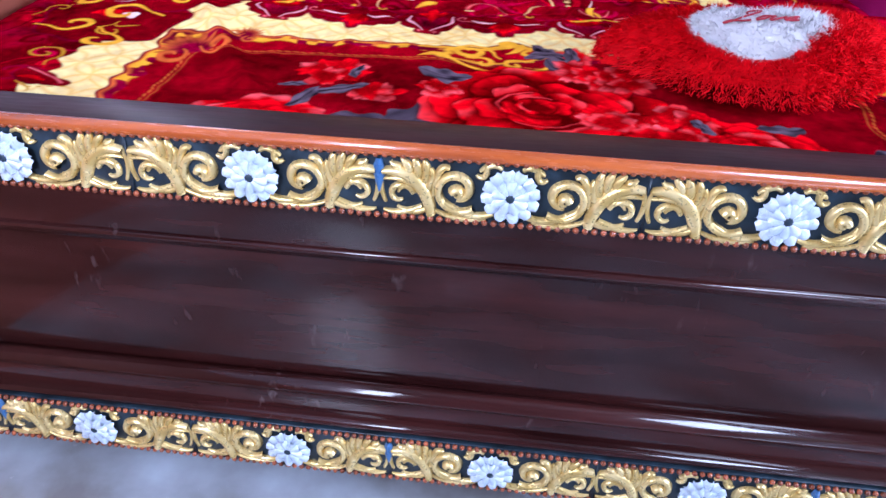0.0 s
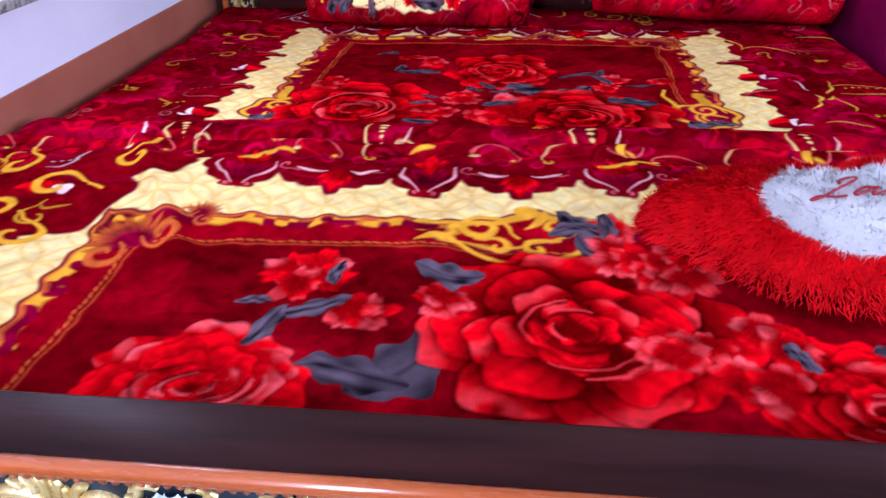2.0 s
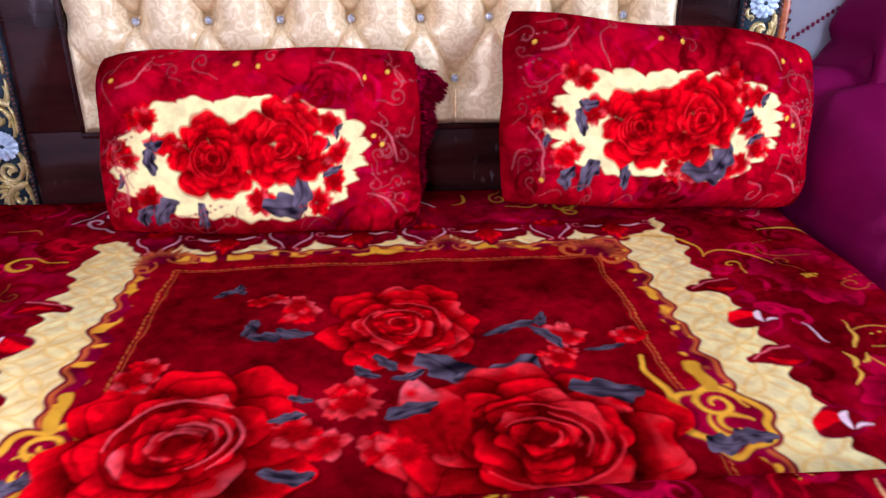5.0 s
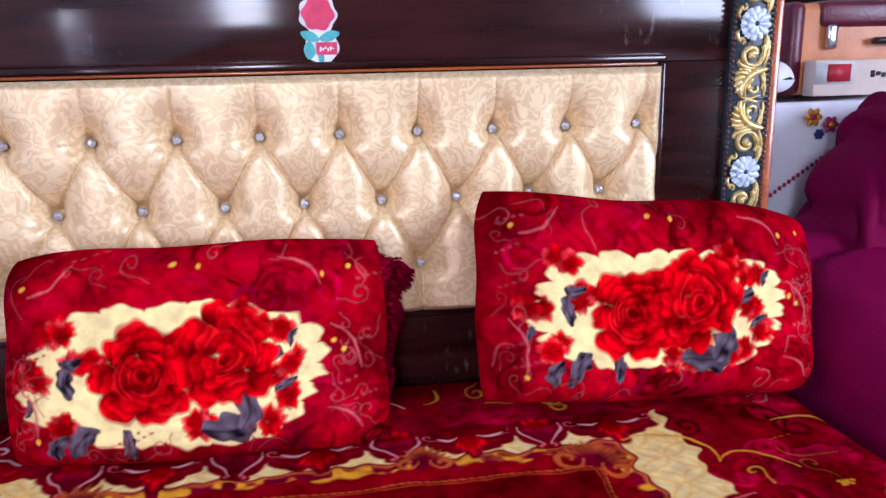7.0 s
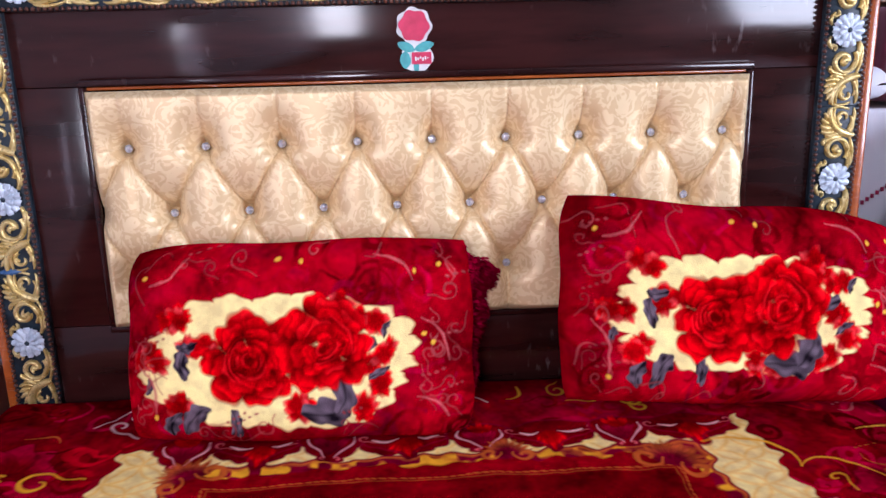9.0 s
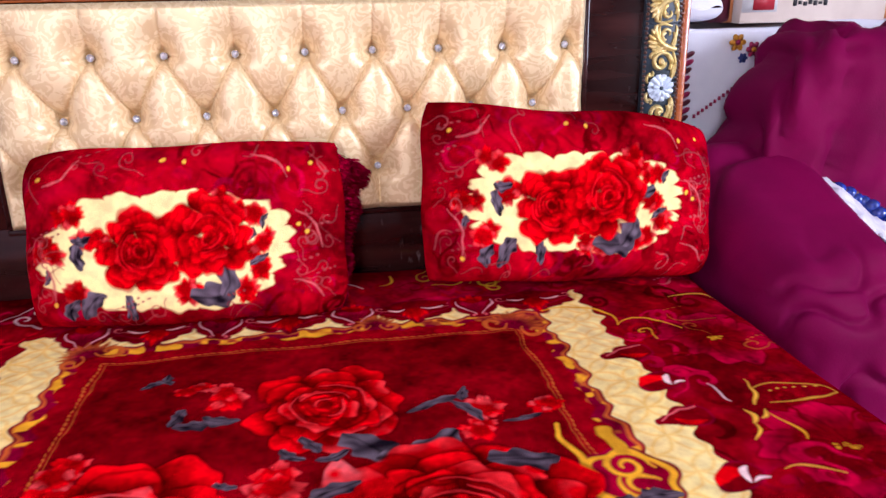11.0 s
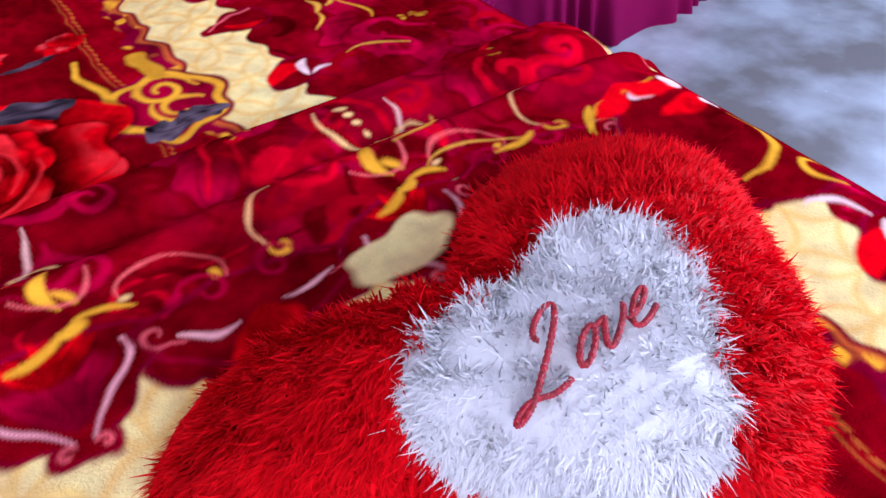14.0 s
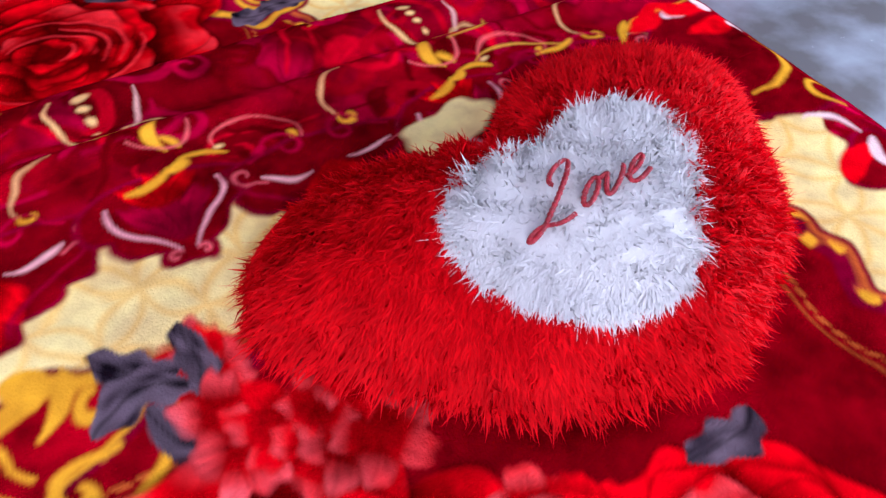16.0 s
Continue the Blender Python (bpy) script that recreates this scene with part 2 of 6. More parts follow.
def bez(p0, p1, p2, p3, n=16):
    t = np.linspace(0, 1, n)[:, None]
    p0, p1, p2, p3 = (np.array(p, float) for p in (p0, p1, p2, p3))
    return (1 - t) ** 3 * p0 + 3 * (1 - t) ** 2 * t * p1 + 3 * (1 - t) * t * t * p2 + t ** 3 * p3


# ---- the room ----
bm = boxes(((X0 - 0.2, Y0 - 0.2, -0.12), (X1 + 0.2, Y1 + 0.2, 0.0)))
tagged(obj("floor", bm, floor_mat, smooth=False), "mottled grey and brown polished stone floor", "floor", kind="structure")
bm = boxes(((X0 - 0.2, Y0 - 0.2, H), (X1 + 0.2, Y1 + 0.2, H + 0.12)))
tagged(obj("ceiling", bm, plain_ceiling, smooth=False), "plain dull painted ceiling", "ceiling", kind="structure")
# left wall with its window opening, white above a brown dado
W0, W1, WZ0, WZ1 = 0.84, 1.02, 0.75, 1.40
bm = boxes(((X0 - 0.2, Y0, 0.60), (X0, W0, H)), ((X0 - 0.2, W1, 0.60), (X0, Y1, H)),
           ((X0 - 0.2, W0, 0.60), (X0, W1, WZ0)), ((X0 - 0.2, W0, WZ1), (X0, W1, H)))
wall_left = tagged(obj("wall_west", bm, plaster, smooth=False), "white plastered wall with hairline cracks", "wall", kind="structure")
bm = boxes(((X0 - 0.2, Y0, 0.0), (X0 + 0.004, Y1, 0.60)))
tagged(obj("dado_west", bm, dado, smooth=False), "reddish-brown painted dado at the foot of the wall", "wall paint", kind="structure")
bm = boxes(((X0 - 0.2, Y1, 0.0), (X1 + 0.2, Y1 + 0.2, H)))
tagged(obj("wall_north", bm, plaster, smooth=False), "plain white plastered wall", "wall", kind="structure")
bm = boxes(((X1, Y0, 0.0), (X1 + 0.2, -1.62, H)), ((X1, -0.08, 0.0), (X1 + 0.2, Y1, H)), ((X1, -1.62, 2.42), (X1 + 0.2, -0.08, H)))
tagged(obj("wall_east", bm, muted, smooth=False), "plain painted wall with a wide doorway", "wall", kind="structure")
bm = boxes(((X0 - 0.2, Y0 - 0.2, 0), (-0.848, Y0, H)), ((-0.432, Y0 - 0.2, 0), (X1 + 0.2, Y0, H)),
           ((-0.848, Y0 - 0.2, 0), (-0.432, Y0, 0.98)), ((-0.848, Y0 - 0.2, 2.32), (-0.432, Y0, H)))
tagged(obj("wall_south", bm, muted, smooth=False), "plain painted wall with a tall narrow window", "wall", kind="structure")
win = tagged(empty("window_1", (X0, 0.9, WZ0)), "small white framed window above a granite sill", "window", kind="structure")
bm = boxes(((-0.10, W0 - 0.9, 0.0), (-0.06, W0 - 0.88, 0.65)), ((-0.10, W1 - 0.92, 0.0), (-0.06, W1 - 0.90, 0.65)),
           ((-0.10, W0 - 0.88, 0.62), (-0.06, W1 - 0.92, 0.65)), ((-0.10, W0 - 0.88, 0.0), (-0.06, W1 - 0.92, 0.03)), bevel=0.003)
part("window_frame", bm, alu, win)
bm = boxes(((-0.14, W0 - 1.05, -0.012), (0.015, W1 - 0.80, 0.012)), bevel=0.004)
part("window_sill", bm, granite, win, "speckled grey granite sill")

# ---- carved mouldings ----
def fat(n, w, a=0.15, b=1.0):
    t = np.linspace(0, 1, n)
    return w * np.maximum(0.12, np.sin(np.pi * np.clip(a + (b - a) * t, 0, 1)) ** 0.7)


def spray_mesh(flip):
    """One gilded scroll with its acanthus fan, running from a flower to the joint of the moulding."""
    bm = bmesh.new()

    def stem(pts, widths, height):
        ribbon(bm, pts, np.asarray(widths) * 0.93, height * 1.1)

    s = arc(0.060, 0.000, 0.0290, 0.0085, -130, 270, 38)
    stem(s, np.linspace(0.009, 0.0135, 38), 0.0075)
    stem(arc(0.060, -0.003, 0.0060, 0.0015, 0, 330, 10), np.linspace(0.013, 0.008, 10), 0.010)
    stem(bez((0.018, -0.026), (0.035, -0.036), (0.060, -0.032), (0.082, -0.010)), fat(16, 0.010, 0.25, 0.8), 0.006)
    stem(bez((0.030, 0.034), (0.024, 0.020), (0.034, 0.014), (0.040, 0.022)), fat(16, 0.008, 0.3, 0.9), 0.006)
    stem(bez((0.090, -0.034), (0.094, -0.002), (0.112, 0.024), (0.146, 0.018), 24), fat(24, 0.019, 0.2, 0.9), 0.008)
    stem(bez((0.094, -0.020), (0.104, 0.006), (0.120, 0.014), (0.146, 0.008), 20), fat(20, 0.009, 0.15, 0.9), 0.006)
    for x0, z0, x1, z1, w in ((0.094, 0.000, 0.091, 0.026, 0.011), (0.098, 0.008, 0.099, 0.035, 0.013), (0.106, 0.014, 0.111, 0.037, 0.013), (0.116, 0.018, 0.124, 0.036, 0.012), (0.128, 0.020, 0.137, 0.031, 0.010)):
        stem(bez((x0, z0), (x0 - 0.003, z0 + 0.008), (x1 - 0.004, z1 - 0.008), (x1, z1), 12), fat(12, w, 0.3, 0.92), 0.006)
    stem(arc(0.126, -0.011, 0.015, 0.006, 170, -130, 22), fat(22, 0.0085, 0.2, 0.95), 0.006)
    stem(bez((0.086, -0.020), (0.100, -0.034), (0.118, -0.036), (0.130, -0.026)), fat(16, 0.010, 0.2, 0.95), 0.005)
    stem(bez((0.100, -0.024), (0.116, -0.033), (0.132, -0.038), (0.146, -0.032)), fat(16, 0.009, 0.2, 0.95), 0.005)
    stem(bez((0.012, 0.030), (0.020, 0.040), (0.030, 0.030), (0.036, 0.026)), fat(16, 0.009, 0.15, 0.9), 0.005)
    stem(bez((0.070, 0.026), (0.078, 0.032), (0.086, 0.020), (0.088, -0.010)), fat(16, 0.010, 0.15, 0.9), 0.006)
    stem(bez((0.110, -0.008), (0.114, 0.004), (0.124, 0.004), (0.128, -0.008)), fat(16, 0.009, 0.15, 0.9), 0.005)
    stem(bez((0.026, -0.034), (0.046, -0.040), (0.070, -0.038), (0.090, -0.026)), fat(16, 0.008, 0.15, 0.9), 0.005)
    stem(bez((0.144, 0.020), (0.150, 0.006), (0.150, -0.006), (0.143, -0.022)), fat(16, 0.007, 0.2, 0.8), 0.004)
    stem(bez((0.062, -0.020), (0.070, -0.024), (0.078, -0.016), (0.078, -0.006)), fat(16, 0.008, 0.1, 0.95), 0.005)
    if flip:
        bmesh.ops.scale(bm, vec=(-1, 1, 1), verts=bm.verts)
    bmesh.ops.recalc_face_normals(bm, faces=bm.faces)
    for f in bm.faces:
        if f.normal.y > 0.2:
            f.normal_flip()
    me = bpy.data.meshes.new("carving")
    bm.to_mesh(me)
    bm.free()
    me.materials.append(gold)
    me.shade_smooth()
    return me


def flower_mesh():
    bm = bmesh.new()
    for ring, (n, r0, r1, y, w) in enumerate(((12, 0.004, 0.033, -0.006, 0.0155), (9, 0.003, 0.021, -0.010, 0.0125))):
        for i in range(n):
            a = 2 * math.pi * (i + 0.5 * ring) / n
            t = np.linspace(r0, r1, 7)
            pts = np.c_[t * math.cos(a), t * math.sin(a)]
            ribbon(bm, pts, w * np.array([0.35, 0.6, 0.8, 0.95, 1.05, 1.0, 0.68]), 0.005, y)
    me = bpy.data.meshes.new("flower")
    bm.to_mesh(me)
    bm.free()
    me.materials.append(flower_paint)
    me.shade_smooth()
    return me


def shared(name, me, parent, m, label=""):
    ob = new(name, me)
    ob.parent = parent
    ob.matrix_basis = m
    return tagged(ob, label=label) if label else ob


bm = bmesh.new()
bmesh.ops.create_uvsphere(bm, u_segments=12, v_segments=6, radius=0.0062, matrix=Matrix.Translation((0, -0.0125, 0)) @ Matrix.Diagonal((1, 0.45, 1, 1)))
EYE_M = bpy.data.meshes.new("flower_eye")
bm.to_mesh(EYE_M)
bm.free()
EYE_M.materials.append(carve_ground)
EYE_M.shade_smooth()
SPRAY, SPRAY_M, FLOWER = spray_mesh(False), spray_mesh(True), flower_mesh()
bm = bmesh.new()
bmesh.ops.create_uvsphere(bm, u_segments=8, v_segments=5, radius=0.004)
BEAD_V = np.array([v.co[:] for v in bm.verts])
bm.faces.ensure_lookup_table()
bmesh.ops.triangulate(bm, faces=bm.faces)
BEAD_F = np.array([[v.index for v in f.verts] for f in bm.faces])
bm.free()
bm = bmesh.new()
ribbon(bm, [(0, 0.034), (0, 0.024), (0, 0.014), (0, 0.004), (0, -0.008)], [0.006, 0.013, 0.015, 0.010, 0.003], 0.006)
BUD = bpy.data.meshes.new("bud")
bm.to_mesh(BUD)
bm.free()
BUD.materials.append(material("blue_bud_paint", (0.06, 0.16, 0.33), (0.03, 0.09, 0.22), 0.3, bump=0))
BUD.shade_smooth()


def carved_strip(name, parent, m, length, first, step, scale=1.0, half=0.040, beads=bead_paint):
    """A gilded moulding along local x from 0 to length, flowers at first, first + step and so on, with bead rows at both edges."""
    back = part(name, boxes(((0, 0, -half - 0.004), (length, 0.016, half + 0.004)), bevel=0.002), carve_ground, parent, "blue-black carved moulding with gilded scrolls")
    back.matrix_basis = m
    n, i = 0, 0
    x = first
    while x < length - 0.01:
        if x > 0.01:
            shared("flower", FLOWER, back, Matrix.Translation((x, 0, 0)) @ pose(0, 0, 0, 0, 17 * i, 0) @ Matrix.Scale(scale, 4), "silvery white carved flower")
            shared("flower_eye", EYE_M, back, Matrix.Translation((x, 0, 0)) @ Matrix.Scale(scale, 4))
        for mesh, lo, hi in ((SPRAY, x, x + 0.15 * scale), (SPRAY_M, x - 0.15 * scale, x)):
            if lo > -0.02 and hi < length + 0.02:
                shared("carving", mesh, back, Matrix.Translation((x, 0, 0)) @ Matrix.Scale(scale, 4), "gilded acanthus scroll")
        if i % 2 == 0 and x + step / 2 < length:
            shared("bud", BUD, back, Matrix.Translation((x + step / 2, -0.001, 0)) @ Matrix.Scale(scale, 4), "blue painted bud")
        elif 0 < x + step / 2 < length:
            part("joint", boxes(((x + step / 2 - 0.0015, -0.002, -half), (x + step / 2 + 0.0015, 0.002, half))), carve_ground, back)
        x += step
        i += 1
    for z in (-half - 0.0005, half + 0.0005):
        c = np.arange(0.005, length, 0.0105)
        v = (BEAD_V[None] + np.stack([c, np.full_like(c, -0.003), np.full_like(c, z)], -1)[:, None]).reshape(-1, 3)
        f = (BEAD_F[None] + (np.arange(len(c)) * len(BEAD_V))[:, None, None]).reshape(-1, 3)
        tagged(raw("beading", v, f, beads, back), "row of small copper-coloured beads", kind="stuff")
    return back


# ---- the bed ----
bed = tagged(empty("bed", (0.015, 0.95, 0.0)), "dark varnished wooden double bed with gilded carved footboard and headboard", "bed")
BX = Matrix.Translation((-0.015, -0.95, 0.0))
BL, BR = -0.838, 0.915


def bedpart(name, bm, mat, label="", parent=None):
    bmesh.ops.transform(bm, matrix=BX, verts=bm.verts)
    return part(name, bm, mat, bed, label)


foot = bedpart("footboard", boxes(((BL, 0.034, 0.10), (BR, 0.080, 0.586)), bevel=0.002), wood, "dark glossy footboard with a plain panel")
bedpart("footboard_cap", boxes(((BL, 0.004, 0.584), (BR, 0.086, 0.602)), bevel=0.004), cap_wood)
a = np.radians(np.linspace(0, 360, 18, endpoint=False))
bedpart("cap_edging", profile_x([(0.000 + 0.008 * math.cos(t), 0.603 + 0.0085 * math.sin(t)) for t in a], BL, BR), orange_wood, "orange varnished rounded edging")
bedpart("upper_rail", boxes(((BL, 0.014, 0.448), (BR, 0.033, 0.584)), bevel=0.002), wood)
bedpart("panel_moulding", profile_x([(0.033, 0.452), (0.012, 0.452), (0.010, 0.447), (0.014, 0.441), (0.018, 0.438), (0.020, 0.433), (0.028, 0.428), (0.033, 0.427)], BL, BR), wood)
bedpart("panel_moulding", profile_x([(0.033, 0.222), (0.024, 0.221), (0.016, 0.215), (0.011, 0.208), (0.010, 0.203), (0.033, 0.198)], BL, BR), wood)
bedpart("lower_rail", boxes(((BL, 0.016, 0.150), (BR, 0.033, 0.199)), bevel=0.002), wood)
bedpart("lower_ledge", profile_x([(0.033, 0.168), (0.006, 0.162), (0.000, 0.156), (0.004, 0.150), (0.033, 0.149)], BL, BR), wood)
bedpart("plinth", boxes(((BL + 0.02, 0.05, 0.0), (BR - 0.02, 0.09, 0.11))), wood)
bedpart("side_rail", boxes(((BR - 0.035, 0.086, 0.14), (BR - 0.005, 1.89, 0.44)), bevel=0.004), wood)
bedpart("side_rail", boxes(((BL + 0.005, 0.086, 0.14), (BL + 0.035, 1.89, 0.44)), bevel=0.004), wood)
bedpart("bed_board", boxes(((BL + 0.036, 0.087, 0.30), (BR - 0.036, 1.885, 0.33))), wood)
carved_strip("carved_strip", bed, BX @ Matrix.Translation((BL, -0.001, 0.5585)), BR - BL, -0.75 - BL, 0.30, 1.0, 0.0385)
carved_strip("carved_strip", bed, BX @ Matrix.Translation((BL, -0.001, 0.1045)), BR - BL, -0.745 - BL, 0.30, 1.0, 0.0385)

# headboard
HY, HL, HR, HT = 1.890, -0.800, 0.918, 1.385
PL, PR, PB, PT = -0.578, 0.678, 0.694, 1.160
bedpart("headboard_rail", boxes(((HL, HY, PT + 0.001), (HR, HY + 0.05, HT)), bevel=0.002), wood, "dark glossy top rail")
bedpart("headboard_rail", boxes(((HL, HY, 0.30), (HR, HY + 0.05, PB - 0.001)), bevel=0.002), wood)
bedpart("headboard_stile", boxes(((HL, HY + 0.001, PB), (PL - 0.001, HY + 0.049, PT)), bevel=0.001), wood)
bedpart("headboard_stile", boxes(((PR + 0.001, HY + 0.001, PB), (HR, HY + 0.049, PT)), bevel=0.001), wood)
bedpart("headboard_back", boxes(((HL, HY + 0.052, 0.30), (HR, HY + 0.070, HT))), wood)
bedpart("headboard_post", boxes(((HR - 0.003, HY - 0.006, 0.0), (HR + 0.016, HY + 0.072, HT + 0.014)), bevel=0.004), orange_wood, "orange-brown varnished outer edging")
bedpart("headboard_post", boxes(((HL - 0.016, HY - 0.006, 0.0), (HL + 0.003, HY + 0.072, HT + 0.014)), bevel=0.004), orange_wood)
bedpart("headboard_leg", boxes(((HL + 0.01, HY + 0.005, 0.0), (HL + 0.11, HY + 0.045, 0.30))), wood)
bedpart("headboard_leg", boxes(((HR - 0.11, HY + 0.005, 0.0), (HR - 0.01, HY + 0.045, 0.30))), wood)
bedpart("panel_trim", boxes(((PL - 0.014, HY - 0.012, PT), (PR + 0.014, HY + 0.002, PT + 0.014)), bevel=0.004), wood)
bedpart("panel_trim", boxes(((PL - 0.014, HY - 0.012, PB - 0.014), (PR + 0.014, HY + 0.002, PB)), bevel=0.004), wood)
bedpart("panel_trim", boxes(((PL - 0.014, HY - 0.012, PB), (PL, HY + 0.002, PT)), bevel=0.004), wood)
bedpart("panel_trim", boxes(((PR, HY - 0.012, PB), (PR + 0.014, HY + 0.002, PT)), bevel=0.004), wood)
bedpart("inner_beading", boxes(((PL, HY - 0.004, PT - 0.006), (PR, HY + 0.006, PT)), bevel=0.002), orange_wood)
K = 0.955
up = pose(0, 0, 0, 0, -90, 0)
carved_strip("carved_strip", bed, BX @ Matrix.Translation((0.866, HY - 0.012, 0.46)) @ up, HT - 0.46, 0.941 - 0.46 - 0.2865, 0.2865, K, 0.040, bead_dark)
carved_strip("carved_strip", bed, BX @ Matrix.Translation((-0.750, HY - 0.012, 0.46)) @ up, HT - 0.46, 0.672 - 0.46, 0.2865, K, 0.040, bead_dark)
carved_strip("carved_strip", bed, BX @ Matrix.Translation((-0.705, HY - 0.013, 1.340)), 0.822 + 0.705, -0.384 + 0.705 - 0.2865, 0.2865, K, 0.040, bead_dark)

# tufted panel: creases run between the buttons, the cloth swells in the diamonds
DX, DZ, BX0, BZ0 = 0.1432, 0.1260, -0.512, 1.045
xs, zs = np.linspace(PL + 0.002, PR - 0.002, 420), np.linspace(PB + 0.002, PT - 0.008, 170)
X, Z = np.meshgrid(xs, zs, indexing="ij")
p, q = (X - BX0) / DX, (BZ0 - Z) / DZ
s1, s2 = np.abs(np.sin(np.pi * (p - q / 2))), np.abs(np.sin(np.pi * (p + q / 2)))
inside = np.minimum(s1, s2)
swell = np.where((q > 0) & (q < 2), 0.66 + 0.28 * (1 - np.exp(-inside / 0.09)) + 0.12 * (inside - 0.6), np.abs(np.sin(np.pi * p)) ** 0.35 * 0.55 + 0.45)
qn, pn = np.round(np.clip(q, 0, 2)), 0
near = np.full(X.shape, 9.0)
for row, off in ((0, 0.0), (1, 0.5), (2, 0.0)):
    near = np.minimum(near, np.hypot(((p - off) - np.round(p - off)) * DX, (q - row) * DZ * np.where(q < row, 0.62, 1.7)))
swell = np.where(q <= 0, 0.86 + 0.12 * (1 - np.exp(-np.abs(np.sin(np.pi * p)) / 0.06)), swell)
pit = np.exp(-(near / 0.012) ** 2) * 0.40 + np.exp(-(near / 0.030) ** 2) * 0.70
edge = np.minimum(np.minimum(X - PL, PR - X), np.minimum(Z - PB, PT - Z))
Y = HY - 0.002 - (0.054 * np.clip(swell - pit, -0.3, 1)) * np.clip(edge / 0.02, 0, 1) ** 0.5
V = np.stack([X - 0.015, Y - 0.95, Z], -1).reshape(-1, 3)
pad = raw("tufted_panel", V, grid_faces(*X.shape), satin, bed)
tagged(pad, label="cream satin damask panel, deep buttoned in diamonds")
bm = bmesh.new()
bmesh.ops.create_icosphere(bm, subdivisions=2, radius=0.0085, matrix=Matrix.Diagonal((1, 0.6, 1, 1)))
BUTTON = bpy.data.meshes.new("button")
bm.to_mesh(BUTTON)
bm.free()
BUTTON.materials.append(crystal)
for r, (n, o) in enumerate(((9, 0.0), (8, 0.5), (9, 0.0))):
    for i in range(n):
        shared("button", BUTTON, pad, BX @ Matrix.Translation((BX0 + (i + o) * DX, HY - 0.0105, BZ0 - r * DZ)), "faceted crystal button" if i == 0 else "")

# rose sticker on the top rail
st = tagged(empty("sticker", (0.034, HY - 0.0005, 1.228)), "die-cut rose sticker with a small lettered ribbon stuck on the headboard", "sticker")


def blob(r, n, wave, k, sx=1, sz=1, cx=0, cz=0, thick=0.0008, y=0.0, ang=0):
    bm = bmesh.new()
    t = np.linspace(0, 2 * np.pi, n, endpoint=False)
    rr = r * (1 + wave * np.cos(k * t + 0.6))
    x, z = rr * np.cos(t) * sx, rr * np.sin(t) * sz
    c, s = math.cos(ang), math.sin(ang)
    f = bm.faces.new([bm.verts.new((cx + c * a - s * b, y, cz + s * a + c * b)) for a, b in zip(x, z)])
    g = bmesh.ops.extrude_face_region(bm, geom=[f])
    bmesh.ops.translate(bm, vec=(0, -thick, 0), verts=[v for v in g["geom"] if isinstance(v, bmesh.types.BMVert)])
    bmesh.ops.recalc_face_normals(bm, faces=bm.faces)
    return bm


def merge(*bms):
    out = bmesh.new()
    for b in bms:
        me = bpy.data.meshes.new("tmp")
        b.to_mesh(me)
        b.free()
        out.from_mesh(me)
        bpy.data.meshes.remove(me)
    return out


part("backing", merge(blob(0.033, 60, 0.06, 7, cz=0.028), blob(0.030, 50, 0.05, 5, sz=1.0, cz=-0.028, cx=0.004, y=-0.0001)), white_print, st, "white outline", smooth=False)
part("rose_print", blob(0.028, 60, 0.07, 6, cz=0.028, y=-0.0012), pink_print, st, smooth=False)
part("leaf_print", merge(blob(0.014, 30, 0.04, 4, sx=1.2, sz=0.6, cx=-0.016, cz=-0.010, y=-0.0012, ang=-0.4), blob(0.014, 30, 0.04, 4, sx=1.3, sz=0.6, cx=0.018, cz=-0.010, y=-0.0013, ang=0.3),
                         blob(0.014, 30, 0.04, 4, sx=0.7, sz=1.1, cx=-0.018, cz=-0.034, y=-0.0014), blob(0.010, 30, 0.04, 4, sx=0.5, sz=1.4, cx=0.002, cz=-0.046, y=-0.0011)), teal_print, st, smooth=False)
part("ribbon_print", boxes(((-0.006, -0.0030, -0.042), (0.031, -0.0022, -0.020))), pink_print, st, smooth=False)
part("lettering", boxes(*[((0.000 + 0.0045 * i, -0.0036, -0.036 + 0.002 * (i % 3)), (0.003 + 0.0045 * i, -0.0031, -0.028 - 0.002 * (i % 2))) for i in range(6)]), white_print, st, smooth=False)

# ---- printed plush ----
BURG, MAGENTA, CRIMSON = srgb(132, 0, 14), srgb(168, 0, 44), srgb(174, 0, 22)
FIELD, RED, PINK = srgb(108, 0, 8), srgb(244, 2, 14), srgb(255, 128, 132)
CREAM, CREAM_D, GOLD_P = srgb(255, 230, 156), srgb(240, 180, 62), srgb(240, 172, 40)
ORANGE_P, SLATE, SLATE_L, WHITE_P, LINE = srgb(205, 96, 40), srgb(26, 18, 28), srgb(116, 100, 112), srgb(255, 214, 210), srgb(130, 0, 38)


def vnoise(u, v, scale, seed):
    """Smooth value noise."""
    rng = np.random.default_rng(seed)
    g = rng.random((64, 64))
    a, b = u * scale + 100, v * scale + 100
    i, j = np.floor(a).astype(int), np.floor(b).astype(int)
    f, h = a - i, b - j
    f, h = f * f * (3 - 2 * f), h * h * (3 - 2 * h)
    i, j, i1, j1 = i % 64, j % 64, (i + 1) % 64, (j + 1) % 64
    return (g[i, j] * (1 - f) + g[i1, j] * f) * (1 - h) + (g[i, j1] * (1 - f) + g[i1, j1] * f) * h


